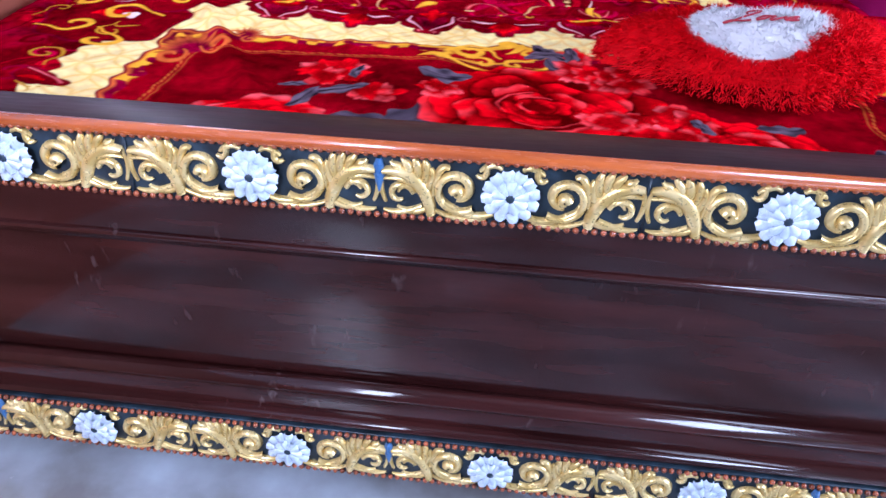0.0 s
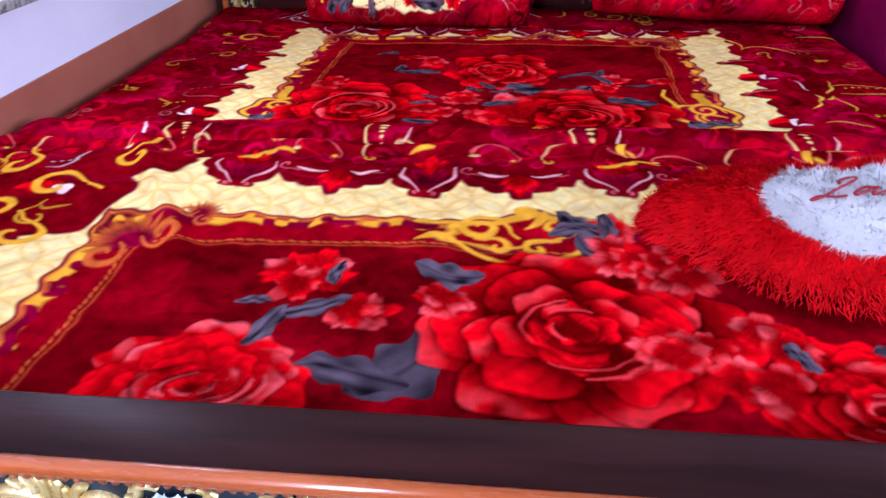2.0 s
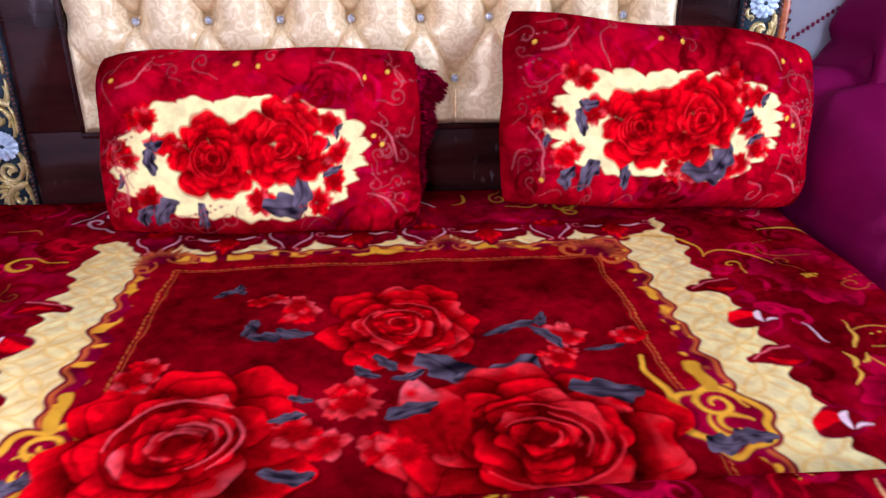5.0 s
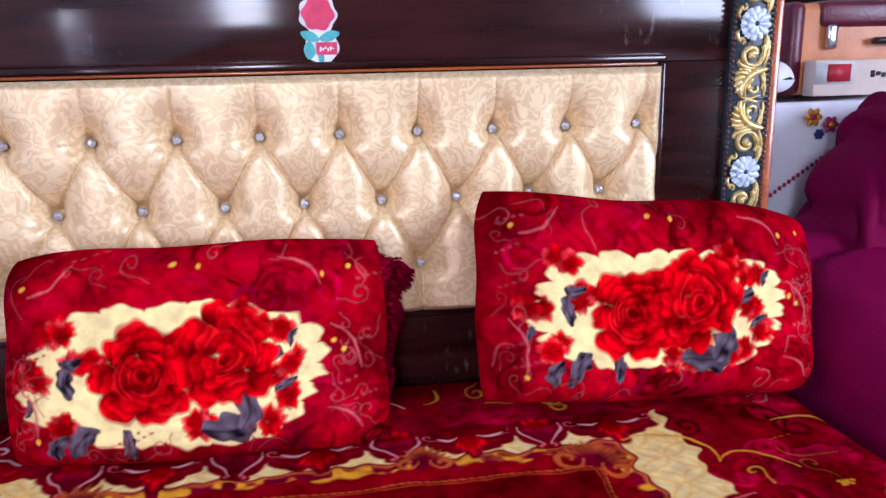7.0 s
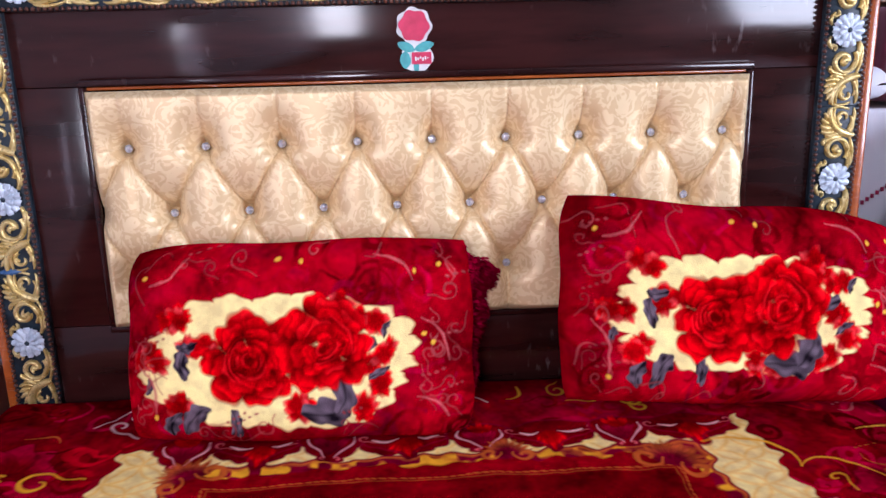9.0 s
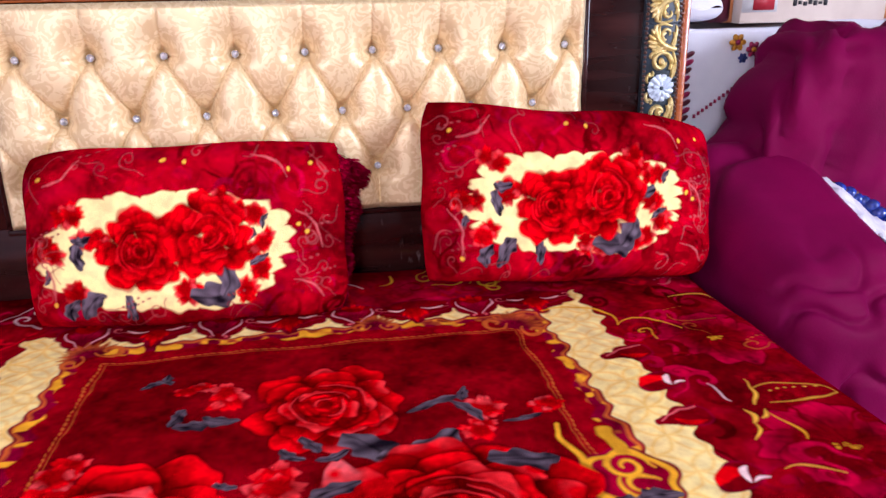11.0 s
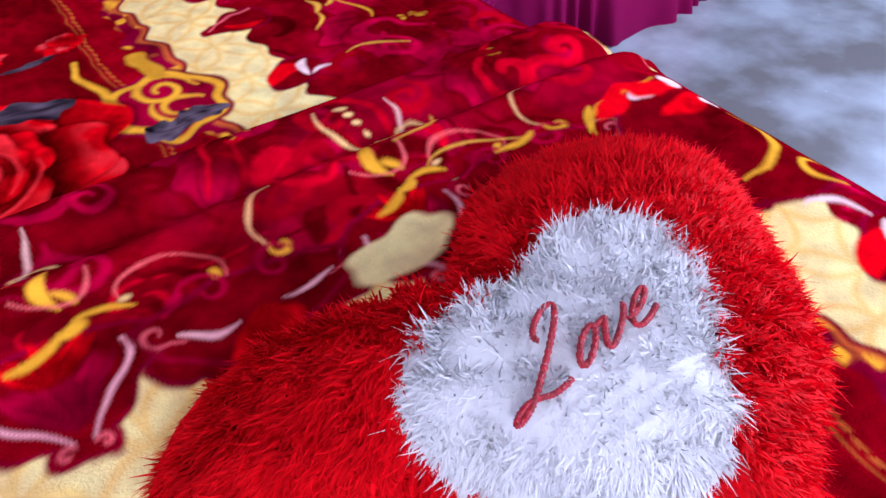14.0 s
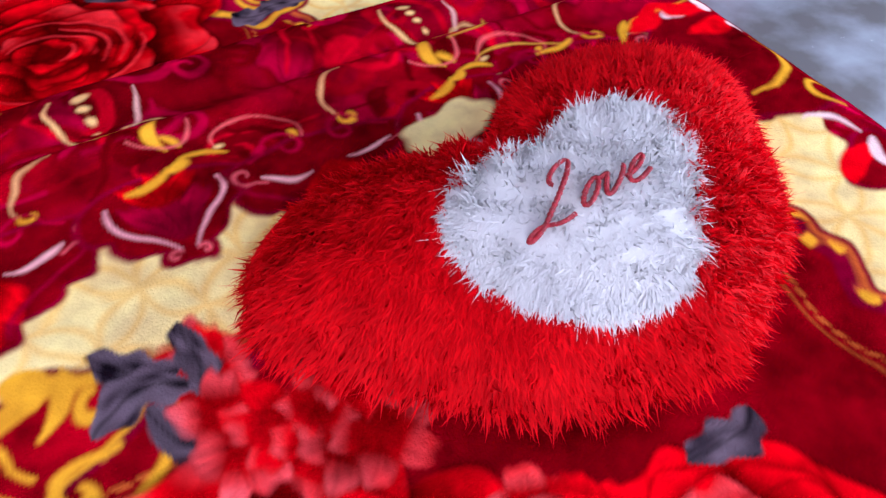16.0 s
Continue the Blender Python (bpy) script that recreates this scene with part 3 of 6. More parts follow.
class Print:
    """A plush print laid out in metres, painted motif over motif."""

    def __init__(self, u0, u1, v0, v1, step, ground):
        self.u, self.v, self.e = np.linspace(u0, u1, round((u1 - u0) / step) + 1), np.linspace(v0, v1, round((v1 - v0) / step) + 1), step
        self.U, self.V = np.meshgrid(self.u, self.v, indexing="ij")
        self.GU, self.GV = self.U, self.V
        n = [vnoise(self.U, self.V, s, 70 + i) - 0.5 for i, s in enumerate((16, 16, 52, 52))]
        self.U, self.V = self.U + 0.014 * n[0] + 0.005 * n[2], self.V + 0.014 * n[1] + 0.005 * n[3]
        self.C = np.empty(self.U.shape + (3,))
        self.C[:] = ground

    def shift(self, d):
        """Lay what follows d metres nearer to the foot of the bed."""
        self.V, self.v = self.V + d, self.v + d

    def crop(self, x0, x1, y0, y1):
        i = slice(*np.searchsorted(self.u, (x0 - 0.01, x1 + 0.01)))
        j = slice(*np.searchsorted(self.v, (y0 - 0.01, y1 + 0.01)))
        return self.U[i, j], self.V[i, j], (i, j)

    def lay(self, where, alpha, colour):
        if alpha.size:
            a = np.clip(alpha, 0, 1)[..., None]
            self.C[where] = self.C[where] * (1 - a) + np.asarray(colour) * a

    def fill(self, sdf, colour, soft=0.004):
        self.lay((slice(None), slice(None)), 0.5 - sdf / soft, colour)

    def stroke(self, pts, widths, colour, soft=0.0045):
        pts = np.asarray(pts, float)
        widths = np.broadcast_to(widths, len(pts))
        g = widths.max() + 0.006
        u, v, w = self.crop(pts[:, 0].min() - g, pts[:, 0].max() + g, pts[:, 1].min() - g, pts[:, 1].max() + g)
        if not u.size:
            return
        d = np.full(u.shape, 9.0)
        for (x, y), (x1, y1), r in zip(pts, pts[1:], widths):
            ex, ey = x1 - x, y1 - y
            t = np.clip(((u - x) * ex + (v - y) * ey) / (ex * ex + ey * ey + 1e-12), 0, 1)
            d = np.minimum(d, np.hypot(u - x - t * ex, v - y - t * ey) - r / 2)
        self.lay(w, 0.5 - d / soft, colour)

    def ellipse(self, x, y, a, b, ang, colour, soft=0.004, wave=0.0, k=5, seed=0):
        r = max(a, b) * (1 + wave) + 0.006
        u, v, w = self.crop(x - r, x + r, y - r, y + r)
        c, s = math.cos(ang), math.sin(ang)
        p, q = (c * (u - x) + s * (v - y)) / a, (-s * (u - x) + c * (v - y)) / b
        d = (np.hypot(p, q) - 1 - wave * np.sin(k * np.arctan2(q, p) + seed)) * min(a, b)
        self.lay(w, 0.5 - d / soft, colour)

    def scroll(self, x, y, r, a0, turns, colour, width, hand=1, tail=0.0):
        """A tapering volute with its tail."""
        t = np.linspace(0, 1, 26)
        a = a0 + hand * turns * 2 * math.pi * t
        rr = r * (1 - 0.78 * t)
        pts = np.c_[x + rr * np.cos(a), y + rr * np.sin(a)]
        if tail:
            d = np.array([hand * math.sin(a0), -hand * math.cos(a0)])
            pts = np.r_[[pts[0] + d * tail + 0.25 * tail * np.array([math.cos(a0), math.sin(a0)])], [pts[0] + d * tail * 0.5], pts]
        n = len(pts)
        self.stroke(pts, width * (0.25 + 0.75 * np.sin(np.pi * np.linspace(0.06, 0.95, n))), colour)

    def petal(self, x, y, ang, length, wide, base, tip, lip, seed):
        """A shaded petal from (x, y) outwards, with a paler rolled lip."""
        g = max(length, wide) * 1.15
        u, v, w = self.crop(x - g, x + g, y - g, y + g)
        c, s = math.cos(ang), math.sin(ang)
        p, q = (c * (u - x) + s * (v - y)) / length, (-s * (u - x) + c * (v - y)) / wide
        rad = np.hypot((p - 0.5) * 2, q * 2)
        lim = 1 + 0.10 * np.sin(5 * q * 2 + seed) * (p > 0.4) + 0.05 * np.sin(11 * q + seed * 2)
        a = np.clip((lim - rad) * min(length, wide) / 2 / 0.005 + 0.5, 0, 1)
        t = np.clip((p - 0.38) / 0.60, 0, 1)[..., None] ** 1.15
        streak = 0.74 + 0.52 * vnoise(np.arctan2(q, p + 0.2), p * 0.25, 9, seed)[..., None]
        col = (np.asarray(base) * (1 - t) + np.asarray(tip) * t) * streak
        blot = np.clip(vnoise(u, v, 45, seed % 50) * 2.4 - 0.6, 0, 1)[..., None]
        e = np.clip((p - 0.62) * 3.2, 0, 1)[..., None] * blot
        col = col * (1 - 0.62 * e) + np.asarray(lip) * 0.62 * e
        if u.size:
            halo = 0.72 * np.clip((lim + 0.16 - rad) / 0.16, 0, 1)[..., None] * (1 - a[..., None])
            self.C[w] = self.C[w] * (1 - halo) + np.asarray(base) * 0.45 * halo
            self.C[w] = self.C[w] * (1 - a[..., None]) + col * a[..., None]

    def rose(self, x, y, r, seed, squash=0.8, pale=0.35, dark=0.25, turn=0.0):
        """A full-blown rose: broad petals laid from the outside in, then the tight whorl of the heart."""
        rng = random.Random(seed)
        base, tip = np.array(RED) * dark * 0.75, np.array(RED)
        for ring, (n, d, l, w) in enumerate(((8, 0.50, 0.54, 0.66), (7, 0.38, 0.50, 0.60), (6, 0.25, 0.44, 0.54), (5, 0.14, 0.36, 0.46), (4, 0.06, 0.27, 0.34), (4, -0.03, 0.22, 0.24))):
            for i in range(n):
                a = turn + 2 * math.pi * (i + rng.random() * 0.35 + 0.5 * ring) / n
                lip = np.array(PINK) * pale + tip * (1 - pale) if rng.random() < 0.35 else tip * 1.05
                k = r * (0.88 + 0.24 * rng.random())
                self.petal(x + d * k * math.cos(a), y + d * k * math.sin(a) * squash, math.atan2(math.sin(a) * squash, math.cos(a)), l * k, w * k,
                           base * (0.8 + 0.4 * ring / 4), tip * (0.82 + 0.28 * rng.random()), lip, rng.randrange(999))
        for i in range(11):
            a0, sweep, rr = rng.random() * 6.28, 1.1 + 1.3 * rng.random(), r * (0.07 + 0.052 * i)
            a = np.linspace(a0, a0 + sweep, 14)
            pts = np.c_[x + rr * np.cos(a) * (1 + 0.05 * np.sin(3 * a)), y + rr * np.sin(a) * squash]
            taper = np.sin(np.pi * np.linspace(0.04, 0.96, 14))
            self.stroke(pts, 0.040 * r * taper, np.array(RED) * 0.10, 0.007)
            if i % 2:
                pts = np.c_[x + (rr + 0.03 * r) * np.cos(a), y + (rr + 0.03 * r) * np.sin(a) * squash]
                self.stroke(pts, 0.022 * r * taper, np.array(PINK) * pale * 0.7 + tip * (1 - 0.7 * pale), 0.006)
        self.ellipse(x, y, 0.06 * r, 0.05 * r, 0, np.array(RED) * 0.15, 0.008)

    def blossom(self, x, y, r, seed, pale=0.6):
        rng = random.Random(seed)
        for k in range(3):
            cx, cy = x + r * (rng.random() - 0.5) * 1.3, y + r * (rng.random() - 0.5) * 0.9
            for i in range(5):
                a = 2 * math.pi * (i + rng.random() * 0.3) / 5
                lip = np.array(PINK) * pale + np.array(RED) * (1 - pale) if rng.random() < 0.55 else RED
                self.petal(cx, cy, a, r * 0.72, r * 0.56, np.array(RED) * 0.4, np.array(PINK) * 0.7 * pale + np.array(RED) * (1 - 0.7 * pale) if rng.random() < 0.4 else RED, lip, rng.randrange(999))

    def leaf(self, x, y, ang, length, wide, seed, pale=0.5):
        """A slate leaf with a paler side and a dark vein."""
        g = length * 0.75
        u, v, w = self.crop(x - g, x + g, y - g, y + g)
        if not u.size:
            return
        c, s = math.cos(ang), math.sin(ang)
        p, q = (c * (u - x) + s * (v - y)) / length, (-s * (u - x) + c * (v - y)) / wide
        q = q + 0.35 * np.sin(3 * p + seed)
        half = 0.5 * np.clip(1 - (2 * p) ** 2, 0, 1) ** 0.75 * (1 + 0.18 * np.sin(17 * p + seed))
        a = np.clip((half - np.abs(q)) * wide / 0.003 + 0.5, 0, 1) * (np.abs(p) < 0.5)
        t = np.clip(0.15 + 1.1 * pale * (vnoise(p, q, 5, seed) * 1.4 - 0.3) + 0.25 * q, 0, 1)[..., None]
        vein = np.exp(-(q / 0.05) ** 2)[..., None] * 0.5
        col = (np.asarray(SLATE) * (1 - t) + np.asarray(SLATE_L) * t) * (1 - vein)
        self.C[w] = self.C[w] * (1 - a[..., None]) + col * a[..., None]

    def shell(self, x, y, ang, r, colour=GOLD_P):
        """A fan of ribs in gold over orange, with curling feet."""
        for i in range(9):
            a = ang + (i - 4) * 0.33
            self.petal(x, y, a, r * (1 - 0.03 * abs(i - 4)), r * 0.30, np.array(LINE), colour, np.array(colour) * 0.7, i)
        for h in (1, -1):
            self.scroll(x + h * 0.6 * r * math.sin(ang), y - h * 0.6 * r * math.cos(ang), r * 0.42, ang + h * 1.2, 1.1, colour, r * 0.16, h)

    def leafy(self, x, y, x1, y1, wide, colour):
        """A plain printed leaf from (x, y) to (x1, y1)."""
        t = np.linspace(0, 1, 10)
        bow = 0.18 * np.sin(np.pi * t)
        self.stroke(np.c_[x + (x1 - x) * t - (y1 - y) * bow, y + (y1 - y) * t + (x1 - x) * bow], wide * np.sin(np.pi * np.linspace(0.06, 0.97, 10)), colour)

    def lily(self, x, y, k=1.0, seed=0):
        """A broad maroon lobe hanging into the cream, with a red lily and white slits along its shoulders."""
        for grow, colour in ((0.004, LINE), (0.0, np.array(BURG) * 0.75)):
            for dx, dy, a, b in ((0, 0.004, 0.090, 0.030), (0.054, -0.026, 0.030, 0.022), (-0.054, -0.026, 0.030, 0.022), (0.026, -0.042, 0.028, 0.022), (-0.026, -0.042, 0.028, 0.022), (0, -0.054, 0.016, 0.030)):
                self.ellipse(x + dx * k, y + dy * k, a * k + grow, b * k + grow, 0, colour, 0.004, 0.05, 5, seed)
        for c, l in ((-0.75, 0.040), (0.75, 0.040), (-0.35, 0.050), (0.35, 0.050), (0, 0.058)):
            self.petal(x, y - 0.014 * k, -math.pi / 2 + c, l * k, 0.020 * k, np.array(RED) * 0.3, RED, RED, seed + 3)
        pale = np.array(WHITE_P) * (1, 0.72, 0.74)
        for h in (1, -1):
            self.stroke(bez((x + h * 0.020 * k, y - 0.012 * k), (x + h * 0.040 * k, y - 0.022 * k), (x + h * 0.050 * k, y - 0.010 * k), (x + h * 0.062 * k, y - 0.004 * k)), 0.0070 * k * np.sin(np.pi * np.linspace(0.05, 0.95, 16)), pale)
            self.scroll(x + h * 0.080 * k, y + 0.004 * k, 0.012 * k, -1.57, 0.8, np.array(PINK) * (0.8, 0.5, 0.55), 0.003, h, 0.02)
            self.stroke(bez((x + h * 0.086 * k, y - 0.008 * k), (x + h * 0.064 * k, y - 0.040 * k), (x + h * 0.030 * k, y - 0.030 * k), (x + h * 0.008 * k, y - 0.072 * k)), 0.0035, np.array(MAGENTA) * 0.7)

    def cup(self, x, y, k=1.0, seed=0):
        """A narrow maroon cup with pale crescents down both sides and a curled foot."""
        for grow, colour in ((0.004, LINE), (0.0, np.array(BURG) * 0.8)):
            for dx, dy, a, b in ((0, 0.002, 0.068, 0.036), (0, -0.026, 0.050, 0.034), (0, -0.056, 0.012, 0.018), (0.013, -0.066, 0.010, 0.008), (-0.013, -0.066, 0.010, 0.008)):
                self.ellipse(x + dx * k, y + dy * k, a * k + grow, b * k + grow, 0, colour, 0.004, 0.03, 4, seed)
        for c in (-0.5, 0.5, 0):
            self.petal(x, y - 0.045 * k, math.pi / 2 + c, 0.060 * k, 0.024 * k, np.array(MAGENTA) * 0.4, np.array(MAGENTA) * 0.9, MAGENTA, seed)
        for c in (-0.7, 0.7, 0):
            self.petal(x, y + 0.002 * k, math.pi / 2 + c, 0.040 * k, 0.018 * k, np.array(RED) * 0.3, np.array(RED) * 0.9, RED, seed)
        for h in (1, -1):
            self.stroke(bez((x + h * 0.044 * k, y + 0.012 * k), (x + h * 0.054 * k, y - 0.022 * k), (x + h * 0.024 * k, y - 0.026 * k), (x + h * 0.008 * k, y - 0.058 * k)),
                        0.0062 * k * np.linspace(1.0, 0.4, 16) * np.sin(np.pi * np.linspace(0.12, 0.85, 16)), np.array(WHITE_P) * (0.95, 0.62, 0.68))
            self.scroll(x + h * 0.013 * k, y - 0.065 * k, 0.0065 * k, 2.6 if h > 0 else 0.5, 0.8, np.array(PINK) * (0.9, 0.6, 0.65), 0.003, -h)

    def tongue(self, x, y, h, seed=0):
        """A curled maroon tongue biting sideways into the cream, h = 1 where the cream lies towards -x."""
        for grow, colour in ((0.003, LINE), (0.0, np.array(BURG) * 0.8)):
            for dx, dy, a, b in ((0.010, 0.0, 0.034, 0.026), (-0.022, -0.006, 0.022, 0.012), (-0.040, -0.010, 0.010, 0.009)):
                self.ellipse(x + h * dx, y + dy, a + grow, b + grow, 0, colour, 0.004, 0.05, 4, seed)
        self.stroke(bez((x + h * 0.030, y + 0.022), (x - h * 0.010, y + 0.020), (x - h * 0.030, y + 0.004), (x - h * 0.040, y - 0.008)), 0.0028, np.array(PINK) * (0.85, 0.6, 0.62))
        self.leafy(x + h * 0.030, y - 0.014, x - h * 0.014, y - 0.006, 0.012, np.array(RED) * 0.7)

    def flame(self, x, y, h, seed=0):
        """A red leaf with a white comma behind it, on a maroon bite out of the cream."""
        self.ellipse(x + h * 0.004, y, 0.044, 0.030, h * 0.5, LINE, 0.004, 0.08, 3, seed)
        self.ellipse(x + h * 0.006, y, 0.040, 0.026, h * 0.5, np.array(BURG) * 0.8, 0.004, 0.08, 3, seed)
        self.leafy(x - h * 0.034, y - 0.010, x + h * 0.018, y + 0.012, 0.026, np.array(RED) * 0.85)
        self.leafy(x + h * 0.018, y - 0.014, x + h * 0.028, y + 0.020, 0.012, WHITE_P)
        self.leafy(x + h * 0.024, y - 0.014, x + h * 0.046, y - 0.008, 0.007, WHITE_P)

    def cream_texture(self, mask):
        """Linked petals drawn faintly in gold on the cream."""
        k = 2 * np.pi / 0.085
        lines = np.zeros_like(self.U)
        for cx, cy in ((0, 0), (0.5, 0.5)):
            r = np.hypot(((self.U / 0.085 + cx) % 1) - 0.5, ((self.V / 0.085 + cy) % 1) - 0.5)
            lines = np.maximum(lines, np.exp(-((r - 0.5) / 0.045) ** 2))
        n = vnoise(self.U, self.V, 14, 5)
        self.lay((slice(None), slice(None)), mask * (0.42 * lines + 0.24 * n), CREAM_D)

    def filigree(self, x0, x1, y0, y1, n, seed, colours=(GOLD_P, WHITE_P), fine=1.0):
        """Loose scrolls, commas and dots scattered over a stretch of the ground."""
        rng = random.Random(seed)
        for i in range(n):
            x, y = x0 + (x1 - x0) * rng.random(), y0 + (y1 - y0) * rng.random()
            c = np.array(colours[rng.randrange(len(colours))]) * (0.55 + 0.4 * rng.random())
            a = rng.random() * 6.28
            if rng.random() < 0.6:
                self.scroll(x, y, (0.016 + 0.018 * rng.random()) * min(1, 0.4 + 0.6 * fine), a, 0.8 + 0.4 * rng.random(), c, 0.006 * fine, rng.choice((1, -1)), (0.03 + 0.04 * rng.random()) * min(1, 0.3 + 0.7 * fine))
            else:
                l = 0.02 + 0.04 * rng.random()
                pts = bez((x, y), (x + l * math.cos(a), y + l * math.sin(a)), (x + l * math.cos(a + 1), y + l * math.sin(a + 1)), (x + 1.6 * l * math.cos(a + 1.2), y + 1.6 * l * math.sin(a + 1.2)), 12)
                self.stroke(pts, 0.006 * fine * np.sin(np.pi * np.linspace(0.05, 0.95, 12)), c)
            if rng.random() < 0.3:
                for k in range(4):
                    self.ellipse(x + 0.012 * k, y + 0.02 + 0.004 * k, 0.003, 0.002, 0, c, 0.003)

    def ground(self, seed):
        """Tone-on-tone blotches and great faint poppies."""
        n = vnoise(self.U, self.V, 11, seed) * 0.6 + vnoise(self.U, self.V, 33, seed + 1) * 0.4
        self.lay((slice(None), slice(None)), (n - 0.42) * 1.7, MAGENTA)
        n = vnoise(self.U, self.V, 7, seed + 2)
        self.lay((slice(None), slice(None)), (n - 0.50) * 2.4, np.array(BURG) * 0.6)

    def tonal(self, x0, x1, y0, y1, n, seed):
        """Broad scrolls in nearly the colour of the ground."""
        rng = random.Random(seed)
        for i in range(n):
            c = np.array((BURG, MAGENTA, CRIMSON, FIELD)[rng.randrange(4)]) * (0.6 + 0.8 * rng.random())
            self.scroll(x0 + (x1 - x0) * rng.random(), y0 + (y1 - y0) * rng.random(), 0.02 + 0.03 * rng.random(), rng.random() * 6.28, 0.7 + 0.6 * rng.random(), c,
                        0.008 + 0.010 * rng.random(), rng.choice((1, -1)), 0.03 + 0.05 * rng.random())

    def nap(self, seed):
        """The pile lies this way and that: dyed parts come out deeper or brighter in patches, pale parts hardly."""
        f = 0.45 * vnoise(self.GU, self.GV, 20, seed) + 0.33 * vnoise(self.GU, self.GV, 52, seed + 1) + 0.22 * vnoise(self.GU, self.GV, 125, seed + 2)
        red = np.clip((self.C[..., 0] - 4 * self.C[..., 1]) / (self.C[..., 0] + 1e-4) * 2, 0, 1)
        k = 1 + (0.12 + 1.5 * red) * (f - 0.5)
        self.C = np.clip(self.C * k[..., None], 0, 0.95)

    def poppy(self, x, y, r, seed):
        rng = random.Random(seed)
        for i in range(9):
            a = 2 * math.pi * (i + 0.4 * rng.random()) / 9
            self.petal(x, y, a, r, r * 0.7, np.array(BURG) * 0.7, np.array(MAGENTA) * 1.1, np.array(MAGENTA) * 1.3, seed + i)
        for i in range(14):
            a, d = rng.random() * 6.28, 0.16 * r * rng.random() ** 0.5
            self.ellipse(x + d * math.cos(a), y + 0.6 * d * math.sin(a), 0.0035, 0.0025, 0, np.array(GOLD_P) * 0.7, 0.003)

    def framed(self, x0, x1, y0, y1, bx, band, sides, pitch, seed, field=FIELD):
        """The framed centre: cream band with palmettes biting into its outer edge, a gold and crimson inner border, a dark field."""
        U, V = self.U, self.V
        w1 = 0.008 * np.sin(U / 0.021) + 0.006 * np.sin(U / 0.0083 + 1)
        w2 = 0.008 * np.sin(V / 0.021) + 0.006 * np.sin(V / 0.0083 + 1)
        outer = np.maximum(np.maximum(x0 - U + w2, U - x1 + w2), np.maximum(y0 - V + w1, V - y1 + w1))
        self.fill(outer, CREAM, 0.005)
        self.cream_texture(np.clip(0.5 - outer / 0.004, 0, 1))
        cusp1 = 0.008 * np.abs(np.sin(U / 0.034)) + 0.004 * np.sin(U / 0.009)
        cusp2 = 0.008 * np.abs(np.sin(V / 0.034)) + 0.004 * np.sin(V / 0.009)
        inner = np.maximum(np.maximum(x0 + bx - U - cusp2, U - x1 + bx - cusp2), np.maximum(y0 + band - V - cusp1, V - y1 + band - cusp1))
        self.fill(inner, LINE, 0.004)
        self.fill(inner + 0.005, np.array(ORANGE_P), 0.004)
        n = vnoise(U, V, 60, seed + 9)
        self.fill(np.maximum(inner + 0.011, (n - 0.52) * 0.05), np.array(LINE), 0.008)
        self.fill(np.maximum(inner + 0.009, (0.62 - n) * 0.05), np.array(GOLD_P), 0.006)
        self.fill(inner + 0.030, np.array(CRIMSON) * 0.62, 0.006)
        rect = np.maximum(np.maximum(x0 + bx - U, U - x1 + bx), np.maximum(y0 + band - V, V - y1 + band))
        dash = (np.sin((U + V) / 0.0022) > -0.4) * 1.0
        self.fill(np.abs(rect + 0.066) - 0.0022 * dash, np.array(ORANGE_P) * 0.8, 0.003)
        self.fill(np.abs(rect + 0.074) - 0.0012, np.array(ORANGE_P) * 0.6, 0.003)
        self.fill(rect + 0.078, field, 0.008)
        n = vnoise(U, V, 9, seed + 3)
        self.lay((slice(None), slice(None)), np.clip(0.5 - (rect + 0.08) / 0.01, 0, 1) * np.clip((n - 0.45) * 1.8, 0, 1) * 0.7, CRIMSON)
        for kind, t, shift in sides:
            if kind in "lc":
                (self.lily if kind == "l" else self.cup)(t, y1 - 0.006 + shift, pitch / 0.1435, seed)
            else:
                h = -1 if t < (x0 + x1) / 2 else 1
                (self.tongue if kind == "t" else self.flame)(t, shift, h, seed)


def cloth(name, P, xyz, mat, label, category, thick=0.0):
    ob = raw(name, xyz.reshape(-1, 3), grid_faces(*P.U.shape), mat, colours=P.C.reshape(-1, 3))
    return tagged(ob, label, category)


def fall(u, top, left, right, r, down):
    """Cross-section of a cloth over the bed: flat between left and right, then rounded over and hanging."""
    x, z = u.copy(), np.zeros_like(u)
    for sign, lim in ((1, right), (-1, left)):
        s = sign * (u - lim)
        a = np.clip(s / r, 0, math.pi / 2)
        over = np.clip(s - r * math.pi / 2, 0, None)
        m = s > 0
        x = np.where(m, lim + sign * (r * np.sin(a) + 0.10 * over), x)
        z = np.where(m, -r * (1 - np.cos(a)) - over, z)
    return x, z


# bedspread under all
P = Print(-0.88, 1.26, 0.86, 1.885, 0.0022, BURG)
P.ground(3)
P.poppy(0.785, 1.035, 0.115, 2)
P.poppy(0.79, 1.40, 0.11, 8)
P.poppy(-0.74, 1.12, 0.10, 4)
P.poppy(-0.70, 1.60, 0.10, 6)
P.tonal(-0.88, -0.55, 0.88, 1.86, 60, 1)
P.tonal(0.6, 1.0, 0.88, 1.86, 60, 2)
P.tonal(-0.6, 0.7, 1.66, 1.86, 40, 3)
P.framed(-0.518, 0.606, 0.60, 1.672, 0.108, 0.075, [("t" if i % 2 else "f", -0.524, y) for i, y in enumerate((0.990, 1.145, 1.285, 1.405))]
         + [("t" if i % 2 else "f", 0.602, y) for i, y in enumerate((1.000, 1.150, 1.262, 1.378))] + [("cl"[i % 2], -0.40 + 0.13 * i, 0.0) for i in range(8)], 0.128, 11)
